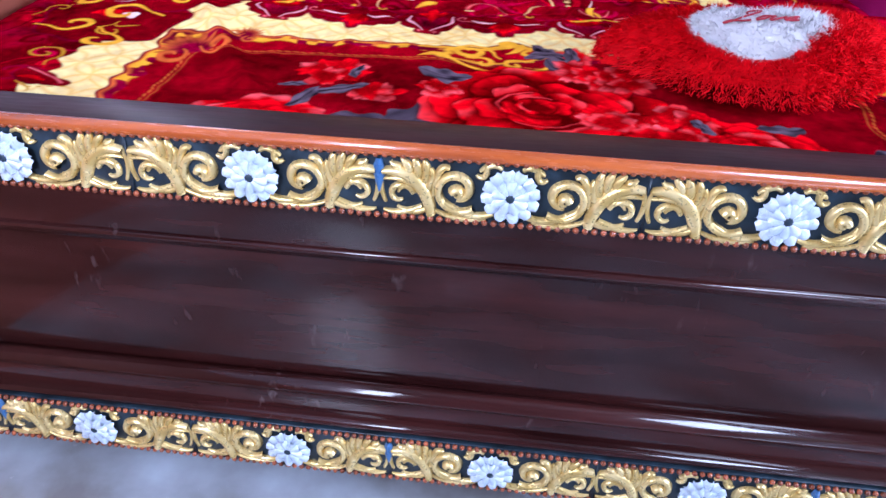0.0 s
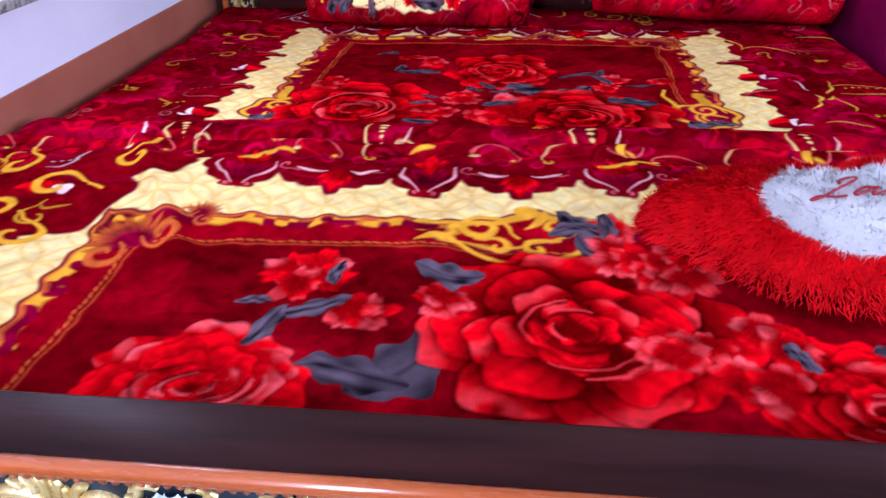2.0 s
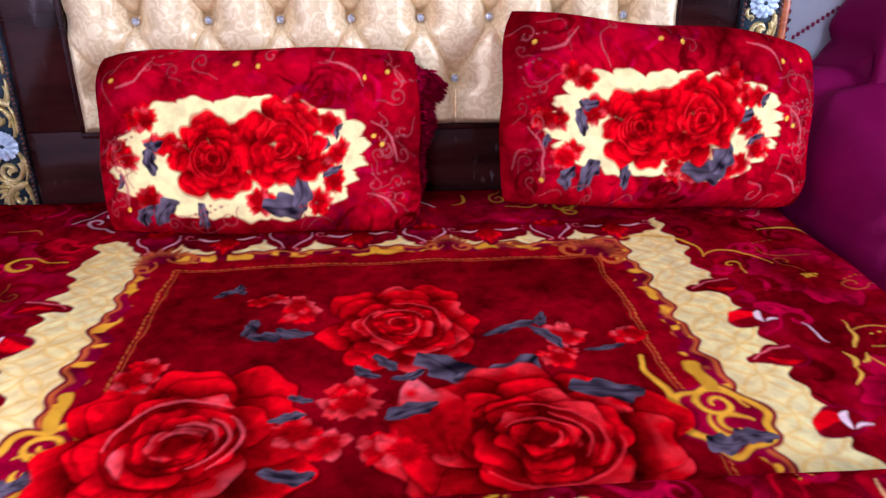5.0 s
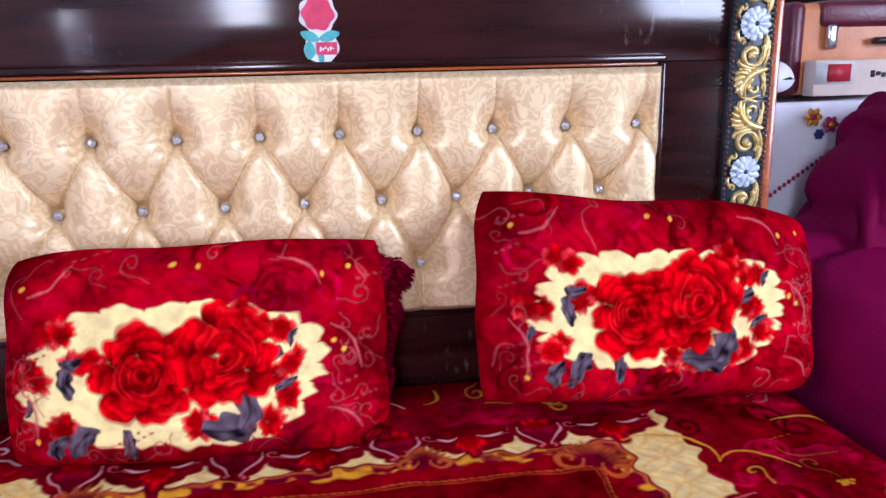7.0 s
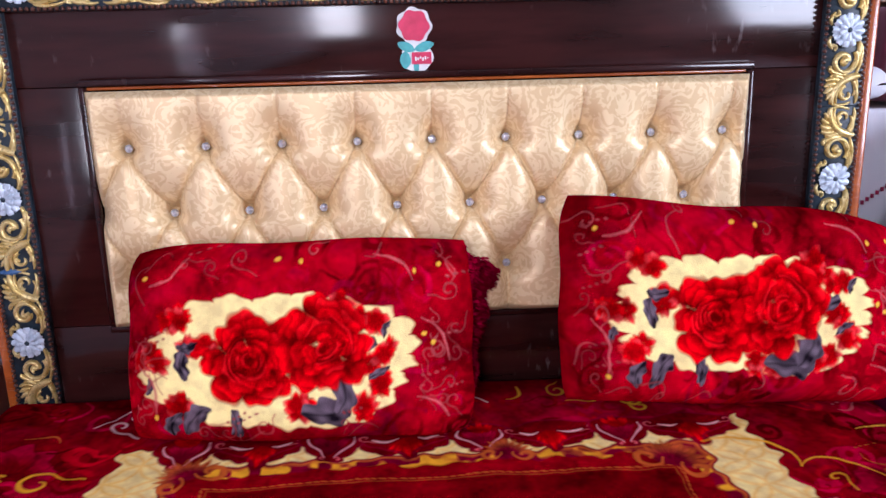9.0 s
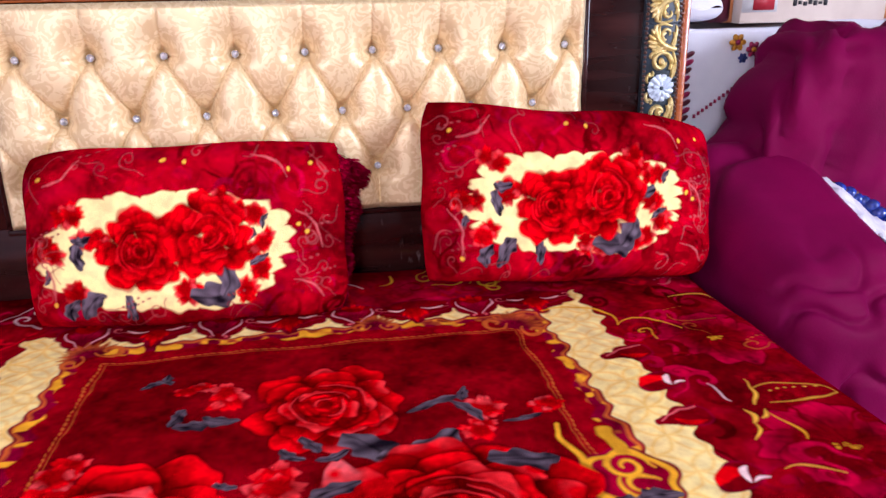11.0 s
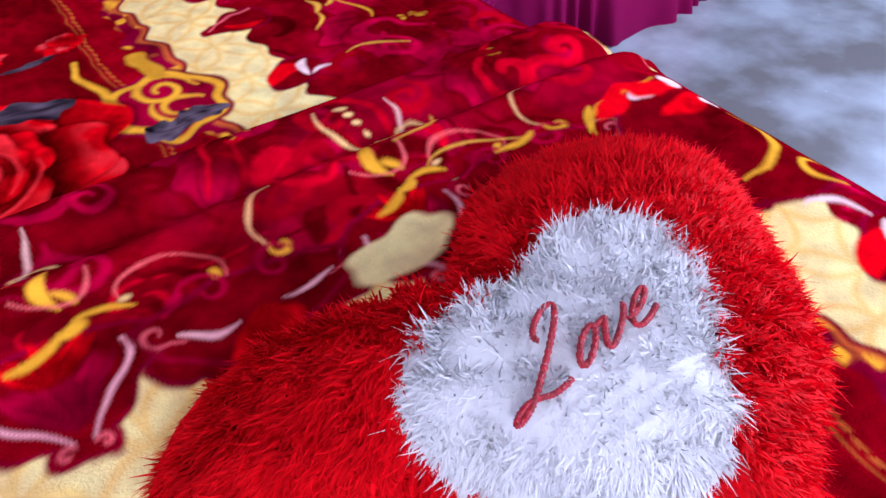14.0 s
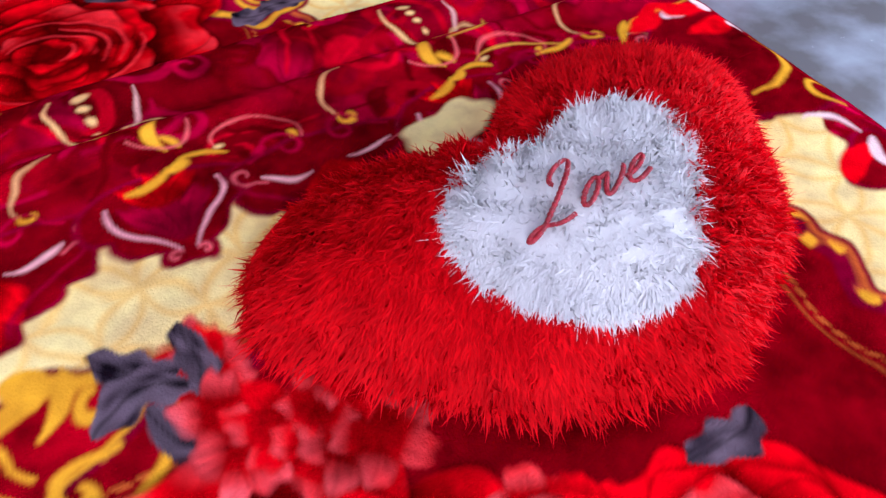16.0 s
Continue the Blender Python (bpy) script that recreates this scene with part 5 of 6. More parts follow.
def pillow(name, seed, w, h, thick, m, sag, label, layout, fringe=False):
    top = tagged(empty(name), label, "pillow", "pillows on the bed")
    top.matrix_world = m
    S = pillow_print(seed, w, h, *layout)
    U, V = S.GU, S.GV
    a, b = U / (w / 2 + 0.005), V / (h / 2 + 0.005)
    f = (np.clip(1 - np.abs(a) ** 5, 0, 1) * np.clip(1 - np.abs(b) ** 5, 0, 1)) ** 0.5
    wob = 0.012 * (vnoise(U, V, 9, seed) - 0.5) + 0.006 * (vnoise(U, V, 25, seed + 1) - 0.5)
    # corners pulled in, edges bowed, the top edge dipping to one side
    x = U * (1 - 0.045 * b ** 6) + 0.002 * np.sin(b * 7)
    z = V * (1 - 0.055 * a ** 6) + sag * (0.5 + b / 2) * np.sign(a) * np.abs(a) ** 2 + 0.0025 * np.sin(a * 6 + seed)
    y = -thick * f + wob * f
    front = raw("cover_front", np.stack([x, y, z], -1).reshape(-1, 3), grid_faces(*S.U.shape), plush, top, colours=S.C.reshape(-1, 3))
    tagged(front, label="plush cover printed with two red roses on jagged cream")
    st = slice(None, None, 4)
    xb, zb, fb = x[st, st], z[st, st], f[st, st]
    n, k = xb.shape
    xb[-1], zb[-1], xb[:, -1], zb[:, -1] = x[-1, st][:k], z[-1, st][:k], x[st, -1][:n], z[st, -1][:n]
    raw("cover_back", np.stack([xb, 0.75 * thick * fb, zb], -1).reshape(-1, 3), grid_faces(n, k)[:, ::-1], plush, top, colours=np.tile(CRIMSON, (n * k, 1)))
    if fringe:
        # the open end folds back as a soft side, wider at the top, with a short fuzzy edge
        q, r = np.meshgrid(np.linspace(0, 1, 16), np.linspace(-1, 1, 60), indexing="ij")
        out = 0.020 + 0.052 * np.clip((r + 0.6) / 1.6, 0, 1)
        ex = w / 2 - 0.026 + q * out + 0.006 * np.sin(r * 9) * q
        ey = -0.020 + 0.115 * q ** 1.3
        ez = r * h * 0.485 * (1 - 0.05 * q) - 0.045 * q * np.clip(r, 0, 1) ** 2 + 0.004 * np.sin(r * 14) * q
        shade = np.array(MAGENTA) * (0.62 + 0.5 * vnoise(ey + ex, ez, 40, 9))[..., None]
        tagged(raw("end_flap", np.stack([ex, ey, ez], -1).reshape(-1, 3), grid_faces(16, 60)[:, ::-1], plush, top, colours=shade.reshape(-1, 3)), label="magenta side folded back at the open end")
        rng = random.Random(4)
        bmf = bmesh.new()
        for i in range(2600):
            a, b = rng.randrange(9, 16) if rng.random() < 0.75 else rng.randrange(1, 16), rng.randrange(60)
            x0, yc, zc = ex[a, b], ey[a, b], ez[a, b] + 0.006 * (rng.random() - 0.5)
            l, d = 0.010 + 0.012 * rng.random(), (rng.random() - 0.5) * 0.014
            vs = [bmf.verts.new(c) for c in ((x0, yc, zc - 0.001), (x0, yc, zc + 0.001), (x0 + l * 0.7, yc - 0.004 + d, zc + d - 0.002), (x0 + l, yc - 0.002 + d, zc + d - 0.007))]
            bmf.faces.new((vs[0], vs[1], vs[2]))
            bmf.faces.new((vs[1], vs[3], vs[2]))
        tagged(part("fringe", bmf, material("crimson_fringe", (0.27, 0.0, 0.02), (0.16, 0.0, 0.012), 0.8, bump=0, vary=0.3, spec=0.0), top, "short fuzzy crimson pile along the open end"), kind="stuff")
    return top


pillow("pillow", 100, 0.605, 0.345, 0.098, pose(-0.190, 1.722, 0.708, -16, 0.5, -2), 0.006, "crimson plush pillow with printed roses and a fringed end", (-0.026, -0.032, 0.232, 0.114, (-0.072, -0.026, 0.050, -0.008)), True)
pillow("pillow", 200, 0.635, 0.360, 0.100, pose(0.606, 1.742, 0.732, -15, 2.5, -1), -0.028, "crimson plush pillow with printed roses, propped against the headboard", (-0.010, -0.016, 0.232, 0.104, (-0.060, -0.020, 0.052, 0.000)))

# ---- heart cushion ----
heart = tagged(empty("heart_cushion", (0.530, 0.465, 0.556)), "shaggy red heart-shaped cushion with a white heart and embroidered word", "cushion")
tt = np.linspace(0, 2 * np.pi, 721)
hx, hy = 16 * np.sin(tt) ** 3 / 16, (13 * np.cos(tt) - 5 * np.cos(2 * tt) - 2 * np.cos(3 * tt) - np.cos(4 * tt)) / 15 + 0.12
pa, pr = np.arctan2(hx, hy + 0.08), np.hypot(hx, hy + 0.08)
order = np.argsort(pa)
pa, pr = pa[order], pr[order]


def gauge(theta, round_, low=0.45):
    """Radius of a plump heart in the direction theta, measured from its notch."""
    r = np.interp(theta, pa, pr, period=2 * np.pi)
    k = np.clip(round_ + low * np.clip(-np.cos(theta) + 0.2, 0, 1), 0, 1)
    dent = 1 - 0.38 * np.exp(-((theta + 0.245) / 0.245) ** 2) if low else 1.0
    return (r * (1 - k) + 0.93 * k) * dent


TURN_H = radians(7)


def on_heart(u, v, half_w, half_h, round_, low=0.45):
    return np.hypot(u / half_w, v / half_h) / gauge(np.arctan2(u / half_w, v / half_h), round_, low)


HW, HH, HTK = 0.252, 0.167, 0.092


def dome(u, v):
    g = np.clip(on_heart(u, v, HW, HH, 0.15), 0, 1)
    return HTK * np.clip(1 - g ** 2.6, 0, 1) ** 0.5


def heart_world(u, v, z):
    c, s = math.cos(TURN_H), math.sin(TURN_H)
    return np.stack([c * u - s * v, s * u + c * v, z], -1)


ring, spoke = np.linspace(0, 1, 26), np.linspace(-np.pi, np.pi, 73)
G, T = np.meshgrid(ring, spoke, indexing="ij")
rr = G * gauge(T, 0.15)
u, v = rr * np.sin(T) * HW, rr * np.cos(T) * HH
zt = HTK * np.clip(1 - G ** 2.6, 0, 1) ** 0.5
under = heart_world(u * 0.97, v * 0.97, 0.010 + 0.030 * G ** 3)
skin = heart_world(u, v, np.maximum(zt, 0.030 * G ** 3))
raw("body", np.concatenate([skin.reshape(-1, 3), under.reshape(-1, 3)]), np.concatenate([grid_faces(26, 73), grid_faces(26, 73, 26 * 73)[:, ::-1]]), red_fur, heart)


def fur(name, mat, count, length, width, seed, want, comb, parent, label, stand=0.60, crisp=0.5):
    """Loose tapering tufts standing out of the cushion, combed outwards."""
    rng = np.random.default_rng(seed)
    u, v = rng.uniform(-0.26, 0.26, count * 6), rng.uniform(-0.2, 0.2, count * 6)
    keep = want(u, v)
    u, v = u[keep][:count], v[keep][:count]
    n = len(u)
    e = 0.004
    gx, gy = (dome(u + e, v) - dome(u - e, v)) / (2 * e), (dome(u, v + e) - dome(u, v - e)) / (2 * e)
    nrm = np.stack([-gx, -gy, np.full(n, 0.75)], -1)
    nrm /= np.linalg.norm(nrm, axis=1)[:, None]
    flow = np.stack([np.sin(9 * v + 3 * u + seed) * 0.5 + u * 3, np.cos(11 * u + seed) * 0.4 + v * 4 - 0.35, np.zeros(n)], -1) * comb + rng.normal(0, 0.17, (n, 3))
    # neighbouring tufts lean together in wavy locks
    flow[:, 0] += 0.34 * np.sin(150 * u + 3.0 * np.sin(70 * v + seed))
    flow[:, 1] += 0.34 * np.cos(140 * v + 3.0 * np.sin(80 * u - seed))
    d = nrm * stand + flow
    d[:, 2] = np.maximum(d[:, 2], -0.1)
    d /= np.linalg.norm(d, axis=1)[:, None]
    bend = rng.normal(0, 0.42, (n, 3)) + flow * 0.5
    bend[:, 2] -= 0.25
    side = np.cross(d, nrm + rng.normal(0, 0.30, (n, 3)))
    side /= np.linalg.norm(side, axis=1)[:, None]
    L, W = length * rng.uniform(0.55, 1.15, n)[:, None], width * rng.uniform(0.6, 1.3, n)[:, None]
    p0 = np.stack([u, v, dome(u, v) - 0.003], -1)
    p1, p2, p3 = p0 + d * L * 0.4, p0 + (d * 0.75 + bend * 0.12) * L, p0 + (d * 0.92 + bend * 0.50) * L
    pts = np.stack([p0 - side * W * 0.5, p0 + side * W * 0.5, p1 - side * W * 0.5, p1 + side * W * 0.5, p2 - side * W * 0.32, p2 + side * W * 0.32, p3], 1)
    pts[..., 2] = np.maximum(pts[..., 2], 0.004)
    w = heart_world(pts[..., 0], pts[..., 1], pts[..., 2]).reshape(-1, 3)
    tri = np.array([[0, 1, 3], [0, 3, 2], [2, 3, 5], [2, 5, 4], [4, 5, 6]])
    faces = tri[None] + 7 * np.arange(n)[:, None, None]
    # every tuft turns its face outwards and is shaded softly, as a lock of fine hairs is
    w3 = w.reshape(n, 7, 3)
    out = heart_world(nrm[:, 0], nrm[:, 1], nrm[:, 2])
    inward = np.einsum("ij,ij->i", np.cross(w3[:, 1] - w3[:, 0], w3[:, 3] - w3[:, 0]), out) < 0
    faces[inward] = faces[inward][:, :, ::-1]
    ob = raw(name, w, faces.reshape(-1, 3), mat, parent)
    soft_n = out + 0.35 * np.where(inward, -1, 1)[:, None] * np.cross(w3[:, 1] - w3[:, 0], w3[:, 3] - w3[:, 0]) / 1e-5
    soft_n = out + crisp * (soft_n - out) / (np.linalg.norm(soft_n - out, axis=1)[:, None] + 1e-9)
    soft_n /= np.linalg.norm(soft_n, axis=1)[:, None]
    ob.data.normals_split_custom_set_from_vertices(np.repeat(soft_n, 7, axis=0).tolist())
    return tagged(ob, label, kind="stuff")


WC = (-0.018, -0.031)


def patch_radius(th):
    """A plump heart with a shallow notch, as a few waves round its centre."""
    return 1.03 * (0.0885 + 0.0140 * np.cos(th) - 0.0051 * np.sin(th) - 0.0105 * np.cos(2 * th) + 0.0050 * np.sin(2 * th)
            - 0.0135 * np.cos(3 * th) + 0.0007 * np.sin(3 * th) - 0.0039 * np.cos(4 * th) - 0.0021 * np.sin(4 * th))


G, T = np.meshgrid(np.linspace(0, 0.97, 14), spoke, indexing="ij")
rr = G * patch_radius(T)
u, v = WC[0] + rr * np.sin(T), WC[1] + rr * np.cos(T)
raw("patch", heart_world(u, v, dome(u, v) + 0.004 - 0.004 * G ** 6).reshape(-1, 3), grid_faces(14, 73), white_fur, heart).data.update()


def white_zone(u, v, s=1.0):
    a, b = u - WC[0], v - WC[1]
    return np.hypot(a, b) < s * patch_radius(np.arctan2(a, b))


fur("red_shag", red_fur, 50000, 0.0165, 0.0019, 5, lambda u, v: (on_heart(u, v, HW, HH, 0.15) < 1.0) & ~white_zone(u, v, 0.97), 1.0, heart, "long red shaggy pile", 0.55, 0.50)
fur("white_shag", white_fur, 44000, 0.0150, 0.0014, 6, lambda u, v: white_zone(u, v, 0.95), 1.2, heart, "white shaggy heart-shaped patch", 0.30, 0.50)
# the word in a looped hand: strokes in (along the line, up the slant)
LETTERS = {}
ov = np.linspace(0.6, 0.6 + 2 * np.pi, 16)
for k, pts in enumerate((bez((0.02, 0.66), (-0.12, 0.80), (-0.02, 1.12), (0.09, 1.0)), bez((0.09, 1.0), (0.18, 0.85), (0.10, 0.35), (0.06, 0.12)), bez((0.06, 0.12), (0.02, -0.06), (-0.12, -0.04), (-0.05, 0.08)),
                         bez((-0.05, 0.08), (0.06, 0.18), (0.18, -0.08), (0.34, 0.02)), np.c_[0.45 + 0.065 * np.cos(ov), 0.24 + 0.20 * np.sin(ov)], bez((0.50, 0.40), (0.53, 0.36), (0.56, 0.44), (0.58, 0.40)),
                         bez((0.58, 0.42), (0.60, 0.10), (0.65, -0.06), (0.71, 0.10)), bez((0.71, 0.10), (0.76, 0.25), (0.76, 0.42), (0.72, 0.44)), bez((0.80, 0.20), (0.93, 0.22), (0.98, 0.46), (0.90, 0.48)),
                         bez((0.90, 0.48), (0.80, 0.42), (0.80, 0.04), (0.93, 0.04)), bez((0.93, 0.04), (0.98, 0.05), (1.02, 0.10), (1.05, 0.16)))):
    fine = np.stack([np.interp(np.linspace(0, 1, 40), np.linspace(0, 1, 16), pts[:, c]) for c in (0, 1)], -1)
    bm = LETTERS.setdefault("Love"[0 if k < 4 else 1 if k < 6 else 2 if k < 8 else 3], bmesh.new())
    rings = []
    for n, (a, b) in enumerate(fine):
        u, v = -0.0840 + 0.0920 * a + 0.0535 * b, -0.0300 - 0.0080 * a + 0.0385 * b
        c = np.array((u, v, float(dome(np.array(u), np.array(v))) + 0.0098))
        a1, b1 = fine[min(n + 1, 39)] - fine[max(n - 1, 0)]
        d = np.array((0.0920 * a1 + 0.0535 * b1, -0.0080 * a1 + 0.0385 * b1))
        side = np.array((-d[1], d[0])) / (np.hypot(*d) + 1e-9)
        w = 0.0019 * (1 + 0.22 * math.sin(n * 2.4 + k))
        ring = [c + np.array((side[0] * w * math.cos(q), side[1] * w * math.cos(q), 0.0016 * math.sin(q))) for q in np.radians((0, 60, 120, 180, 270))]
        rings.append([bm.verts.new(heart_world(*p).tolist()) for p in ring])
    for r0, r1 in zip(rings, rings[1:]):
        for n in range(5):
            bm.faces.new((r0[n], r0[(n + 1) % 5], r1[(n + 1) % 5], r1[n]))
for letter, bm in LETTERS.items():
    bmesh.ops.recalc_face_normals(bm, faces=bm.faces)
    part("embroidered_letter", bm, red_thread, heart, "looped letter %s of the word Love in red thread" % letter)


# ---- draped armchair ----
def draped(name, parent, lo, hi, r, folds, label="", shape=None, seg=(40, 30, 34)):
    """A soft block under a loose cloth: a rounded box whose skin is drawn into folds."""
    lo, hi = np.array(lo, float), np.array(hi, float)
    c, s = (lo + hi) / 2, (hi - lo) / 2
    bmc = bmesh.new()
    bmesh.ops.create_cube(bmc, size=2)
    bmesh.ops.subdivide_edges(bmc, edges=bmc.edges, cuts=50, use_grid_fill=True)
    for w in bmc.verts:
        p = np.array(w.co[:]) * s
        core = np.clip(p, -(s - r), s - r)
        d = p - core
        l = np.linalg.norm(d)
        nrm = d / l if l > 1e-9 else np.zeros(3)
        q = core + nrm * min(l, r) if l > r else p
        q = q + c
        q = np.array(shape(q)) if shape else q
        f = folds(q)
        w.co = Vector((q + (nrm if l > 1e-9 else np.zeros(3)) * f).tolist())
    return part(name, bmc, maroon_cloth, parent, label)


chair = tagged(empty("armchair", (1.50, 1.80, 0.0)), "armchair under a loose maroon cloth cover with a gathered skirt", "armchair")
CO = np.array((1.50, 1.80, 0.0))


def nz(q, k, seed):
    return noise.noise(Vector((q[0] * k[0] + seed, q[1] * k[1], q[2] * k[2])))


def groove(q, k, seed, depth, width):
    """A crease along the zero line of a noise field."""
    return depth * math.exp(-(nz(q, k, seed) / width) ** 2)


def chair_block(name, lo, hi, r, folds, label="", shape=None):
    ob = draped(name, chair, lo, hi, r, folds, label, shape)
    for w in ob.data.vertices:
        w.co -= Vector(CO)
    return ob


chair_block("backrest", (1.26, 1.86, 0.10), (2.50, 2.16, 1.09), 0.09, lambda q: 0.026 * nz(q, (4, 5, 2.5), 2) - groove(q, (6, 2, 0.9), 1, 0.040, 0.09) - groove(q, (9, 3, 1.4), 7, 0.024, 0.08) - groove((q[0] - 0.8 * q[2], q[1], q[2]), (5, 2, 1.2), 12, 0.030, 0.08), "high back under hanging folds",
            lambda q: (q[0] - min(0.22, 0.55 * (1.09 - q[2])) * max(0, min(1, (1.62 - q[0]) / 0.3)), q[1] - 0.14 * (1.09 - q[2]), q[2] - 0.02 * math.sin(q[0] * 5)))
chair_block("seat", (1.20, 1.555, 0.10), (2.42, 2.05, 0.440), 0.13, lambda q: 0.018 * nz(q, (4, 5, 3), 5) - groove(q, (4, 3, 1.5), 6, 0.022, 0.08) - groove(q, (7, 4, 1.0), 15, 0.012, 0.07), "cloth drawn smooth over the seat",
            lambda q: (q[0], q[1] + 0.34 * abs(q[0] - 1.85) ** 2, q[2]))


def arm_fold(q):
    return 0.014 * nz(q, (4, 3, 3), 9) - groove((q[0], q[1] + q[2], q[2] - q[1]), (2.5, 1.5, 4.5), 3, 0.022, 0.09) - groove(q, (9, 6, 12), 5, 0.018, 0.10) * max(0, min(1, (1.62 - q[1]) * 6)) + 0.012 * abs(math.sin(9 * (q[2] - 0.9 * q[1]) + 3 * q[0])) * max(0, min(1, (0.62 - q[2]) * 3)) + 0.018 * abs(nz(q, (9, 12, 9), 4)) * max(0, 1.58 - q[1]) * 4


chair_block("armrest", (0.965, 1.42, 0.10), (1.325, 2.00, 0.585), 0.11, arm_fold, "arm with the cloth bunched in front",
            lambda q: (q[0] - 0.05 * (q[1] - 1.42), q[1], q[2] + 0.42 * max(0, q[1] - 1.42) * (1 if q[2] > 0.3 else 0.2)))
chair_block("armrest", (2.20, 1.70, 0.10), (2.50, 2.12, 0.60), 0.10, arm_fold, "", lambda q: (q[0], q[1], q[2] + 0.25 * max(0, q[1] - 1.6) * (1 if q[2] > 0.3 else 0.2)))
# gathered skirt round the foot
n, k = 420, 16
t, h = np.meshgrid(np.linspace(0, 1, n), np.linspace(0, 1, k), indexing="ij")
a = math.pi * (1.0 + t)
px, py = np.sign(np.cos(a)) * np.abs(np.cos(a)) ** 0.92, np.sign(np.sin(a)) * np.abs(np.sin(a)) ** 0.92
gather = (0.006 + 0.014 * h) * np.sin(t * 210 + 5 * np.sin(t * 31)) * (0.55 + 0.45 * np.sin(t * 47)) + 0.010 * h * np.sin(t * 83)
tuck = 0.06 * np.clip(1 - h / 0.25, 0, 1) ** 2
X, Y = 1.83 + px * (0.79 + 0.03 * h + gather - tuck), 2.10 + py * (0.575 + 0.035 * h + gather - tuck)
Z = 0.245 - 0.240 * h + 0.006 * np.sin(t * 20)
raw("skirt", np.stack([X - CO[0], Y - CO[1], Z], -1).reshape(-1, 3), grid_faces(n, k), maroon_cloth, chair)

# beaded gauze on the arm of the chair
scarf = tagged(empty("beaded_scarf", (1.42, 1.66, 0.5)), "crumpled white gauze scarf edged with blue and brown glass beads", "scarf")
n, k = 46, 18
t, h = np.meshgrid(np.linspace(0, 1, n), np.linspace(-1, 1, k), indexing="ij")
lens = 0.35 + 0.65 * np.sin(np.pi * np.clip(0.05 + t, 0, 1)) ** 0.7
X = 1.250 + 0.18 * t + h * 0.065 * lens
Y = 1.79 - 0.27 * t + h * 0.075 * lens
Z = 0.700 - 0.165 * t + 0.008 * np.sin(9 * t + 2 * h) + 0.020 * (vnoise(X, Y, 34, 6) - 0.5) + 0.012 * (vnoise(X, Y, 90, 7) - 0.5) + 0.02 * (1 - h ** 2)
V = np.stack([X - 1.42, Y - 1.66, Z - 0.5], -1)
both = np.concatenate([V.reshape(-1, 3), (V - (0, 0, 0.006)).reshape(-1, 3)])
raw("gauze", both, np.concatenate([grid_faces(n, k), grid_faces(n, k, n * k)[:, ::-1]]), gauze, scarf)
bm = bmesh.new()
bmesh.ops.create_icosphere(bm, subdivisions=2, radius=0.017)
BEADS = []
for m in (blue_glass, brown_glass):
    me = bpy.data.meshes.new("bead")
    bm.to_mesh(me)
    me.materials.append(m)
    me.shade_smooth()
    BEADS.append(me)
bm.free()
rng = random.Random(8)
for i in range(26):
    f = i / 25
    edge = 0.35 + 0.65 * math.sin(math.pi * min(1, 0.05 + f)) ** 0.7
    x, y = 1.255 + 0.18 * f + 0.068 * edge + 0.01 * rng.random(), 1.795 - 0.27 * f + 0.080 * edge + 0.012 * rng.random()
    z = 0.700 - 0.165 * f + 0.010 * rng.random()
    if i > 21:
        x, y, z = 1.385 + 0.02 * (i - 22) * rng.random(), 1.49 + 0.014 * (i - 22), 0.478 + 0.01 * rng.random()
    shared("bead", BEADS[0 if rng.random() < 0.45 else 1], scarf, Matrix.Translation((x - 1.42, y - 1.66, z - 0.5)) @ Matrix.Scale(0.8 + 0.4 * rng.random(), 4))

# ---- the pile behind the headboard ----
trunk = tagged(empty("trunk", (1.45, 2.40, 0.0)), "low trunk standing against the wall, hidden by a cloth", "trunk")
part("body", boxes(((-0.52, -0.14, 0.0), (0.65, 0.30, 0.70)), bevel=0.01), black_wood, trunk)
part("lid", boxes(((-0.53, -0.15, 0.702), (0.66, 0.31, 0.75)), bevel=0.01), black_wood, trunk)
spread = tagged(empty("embroidered_cloth", (1.45, 2.40, 0.75)), "white cotton cloth embroidered with bright flowers over the trunk", "cloth")
n, k = 90, 60
t, h = np.meshgrid(np.linspace(-0.56, 0.68, n), np.linspace(0, 1, k), indexing="ij")
drop = np.clip(h - 0.42, 0, 1) / 0.58
Y = np.where(h < 0.42, 0.30 - 0.47 * h / 0.42, -0.17 - 0.02 * drop + 0.010 * np.sin(t * 26) * drop)
Z = np.where(h < 0.42, 0.305 + 0.012 * np.sin(t * 9), 0.305 - 0.46 * drop)
Z = Z - 0.012 * np.abs(np.sin(t * 14)) * drop
raw("sheet", np.stack([t, Y, Z], -1).reshape(-1, 3), grid_faces(n, k), white_cotton, spread)
quilt = tagged(empty("folded_quilt", (1.45, 2.42, 0.752)), "stack of folded white quilts under the embroidered cloth", "quilt")
part("fold", boxes(((-0.53, -0.145, 0.0), (0.64, 0.26, 0.145)), bevel=0.04), white_cotton, quilt)
part("fold", boxes(((-0.52, -0.14, 0.147), (0.63, 0.25, 0.290)), bevel=0.04), white_cotton, quilt)
rng = random.Random(3)


def stitched_flower(x, z, r, mats):
    for i in range(6):
        a = i * math.pi / 3
        part("petal_stitch", blob(r * 0.42, 14, 0.05, 3, 1.0, 0.8, x + r * 0.6 * math.cos(a), z + r * 0.6 * math.sin(a), 0.002, -0.196, a), mats[0], spread)
    part("eye_stitch", blob(r * 0.32, 12, 0, 1, 1, 1, x, z, 0.003, -0.197), mats[1], spread)


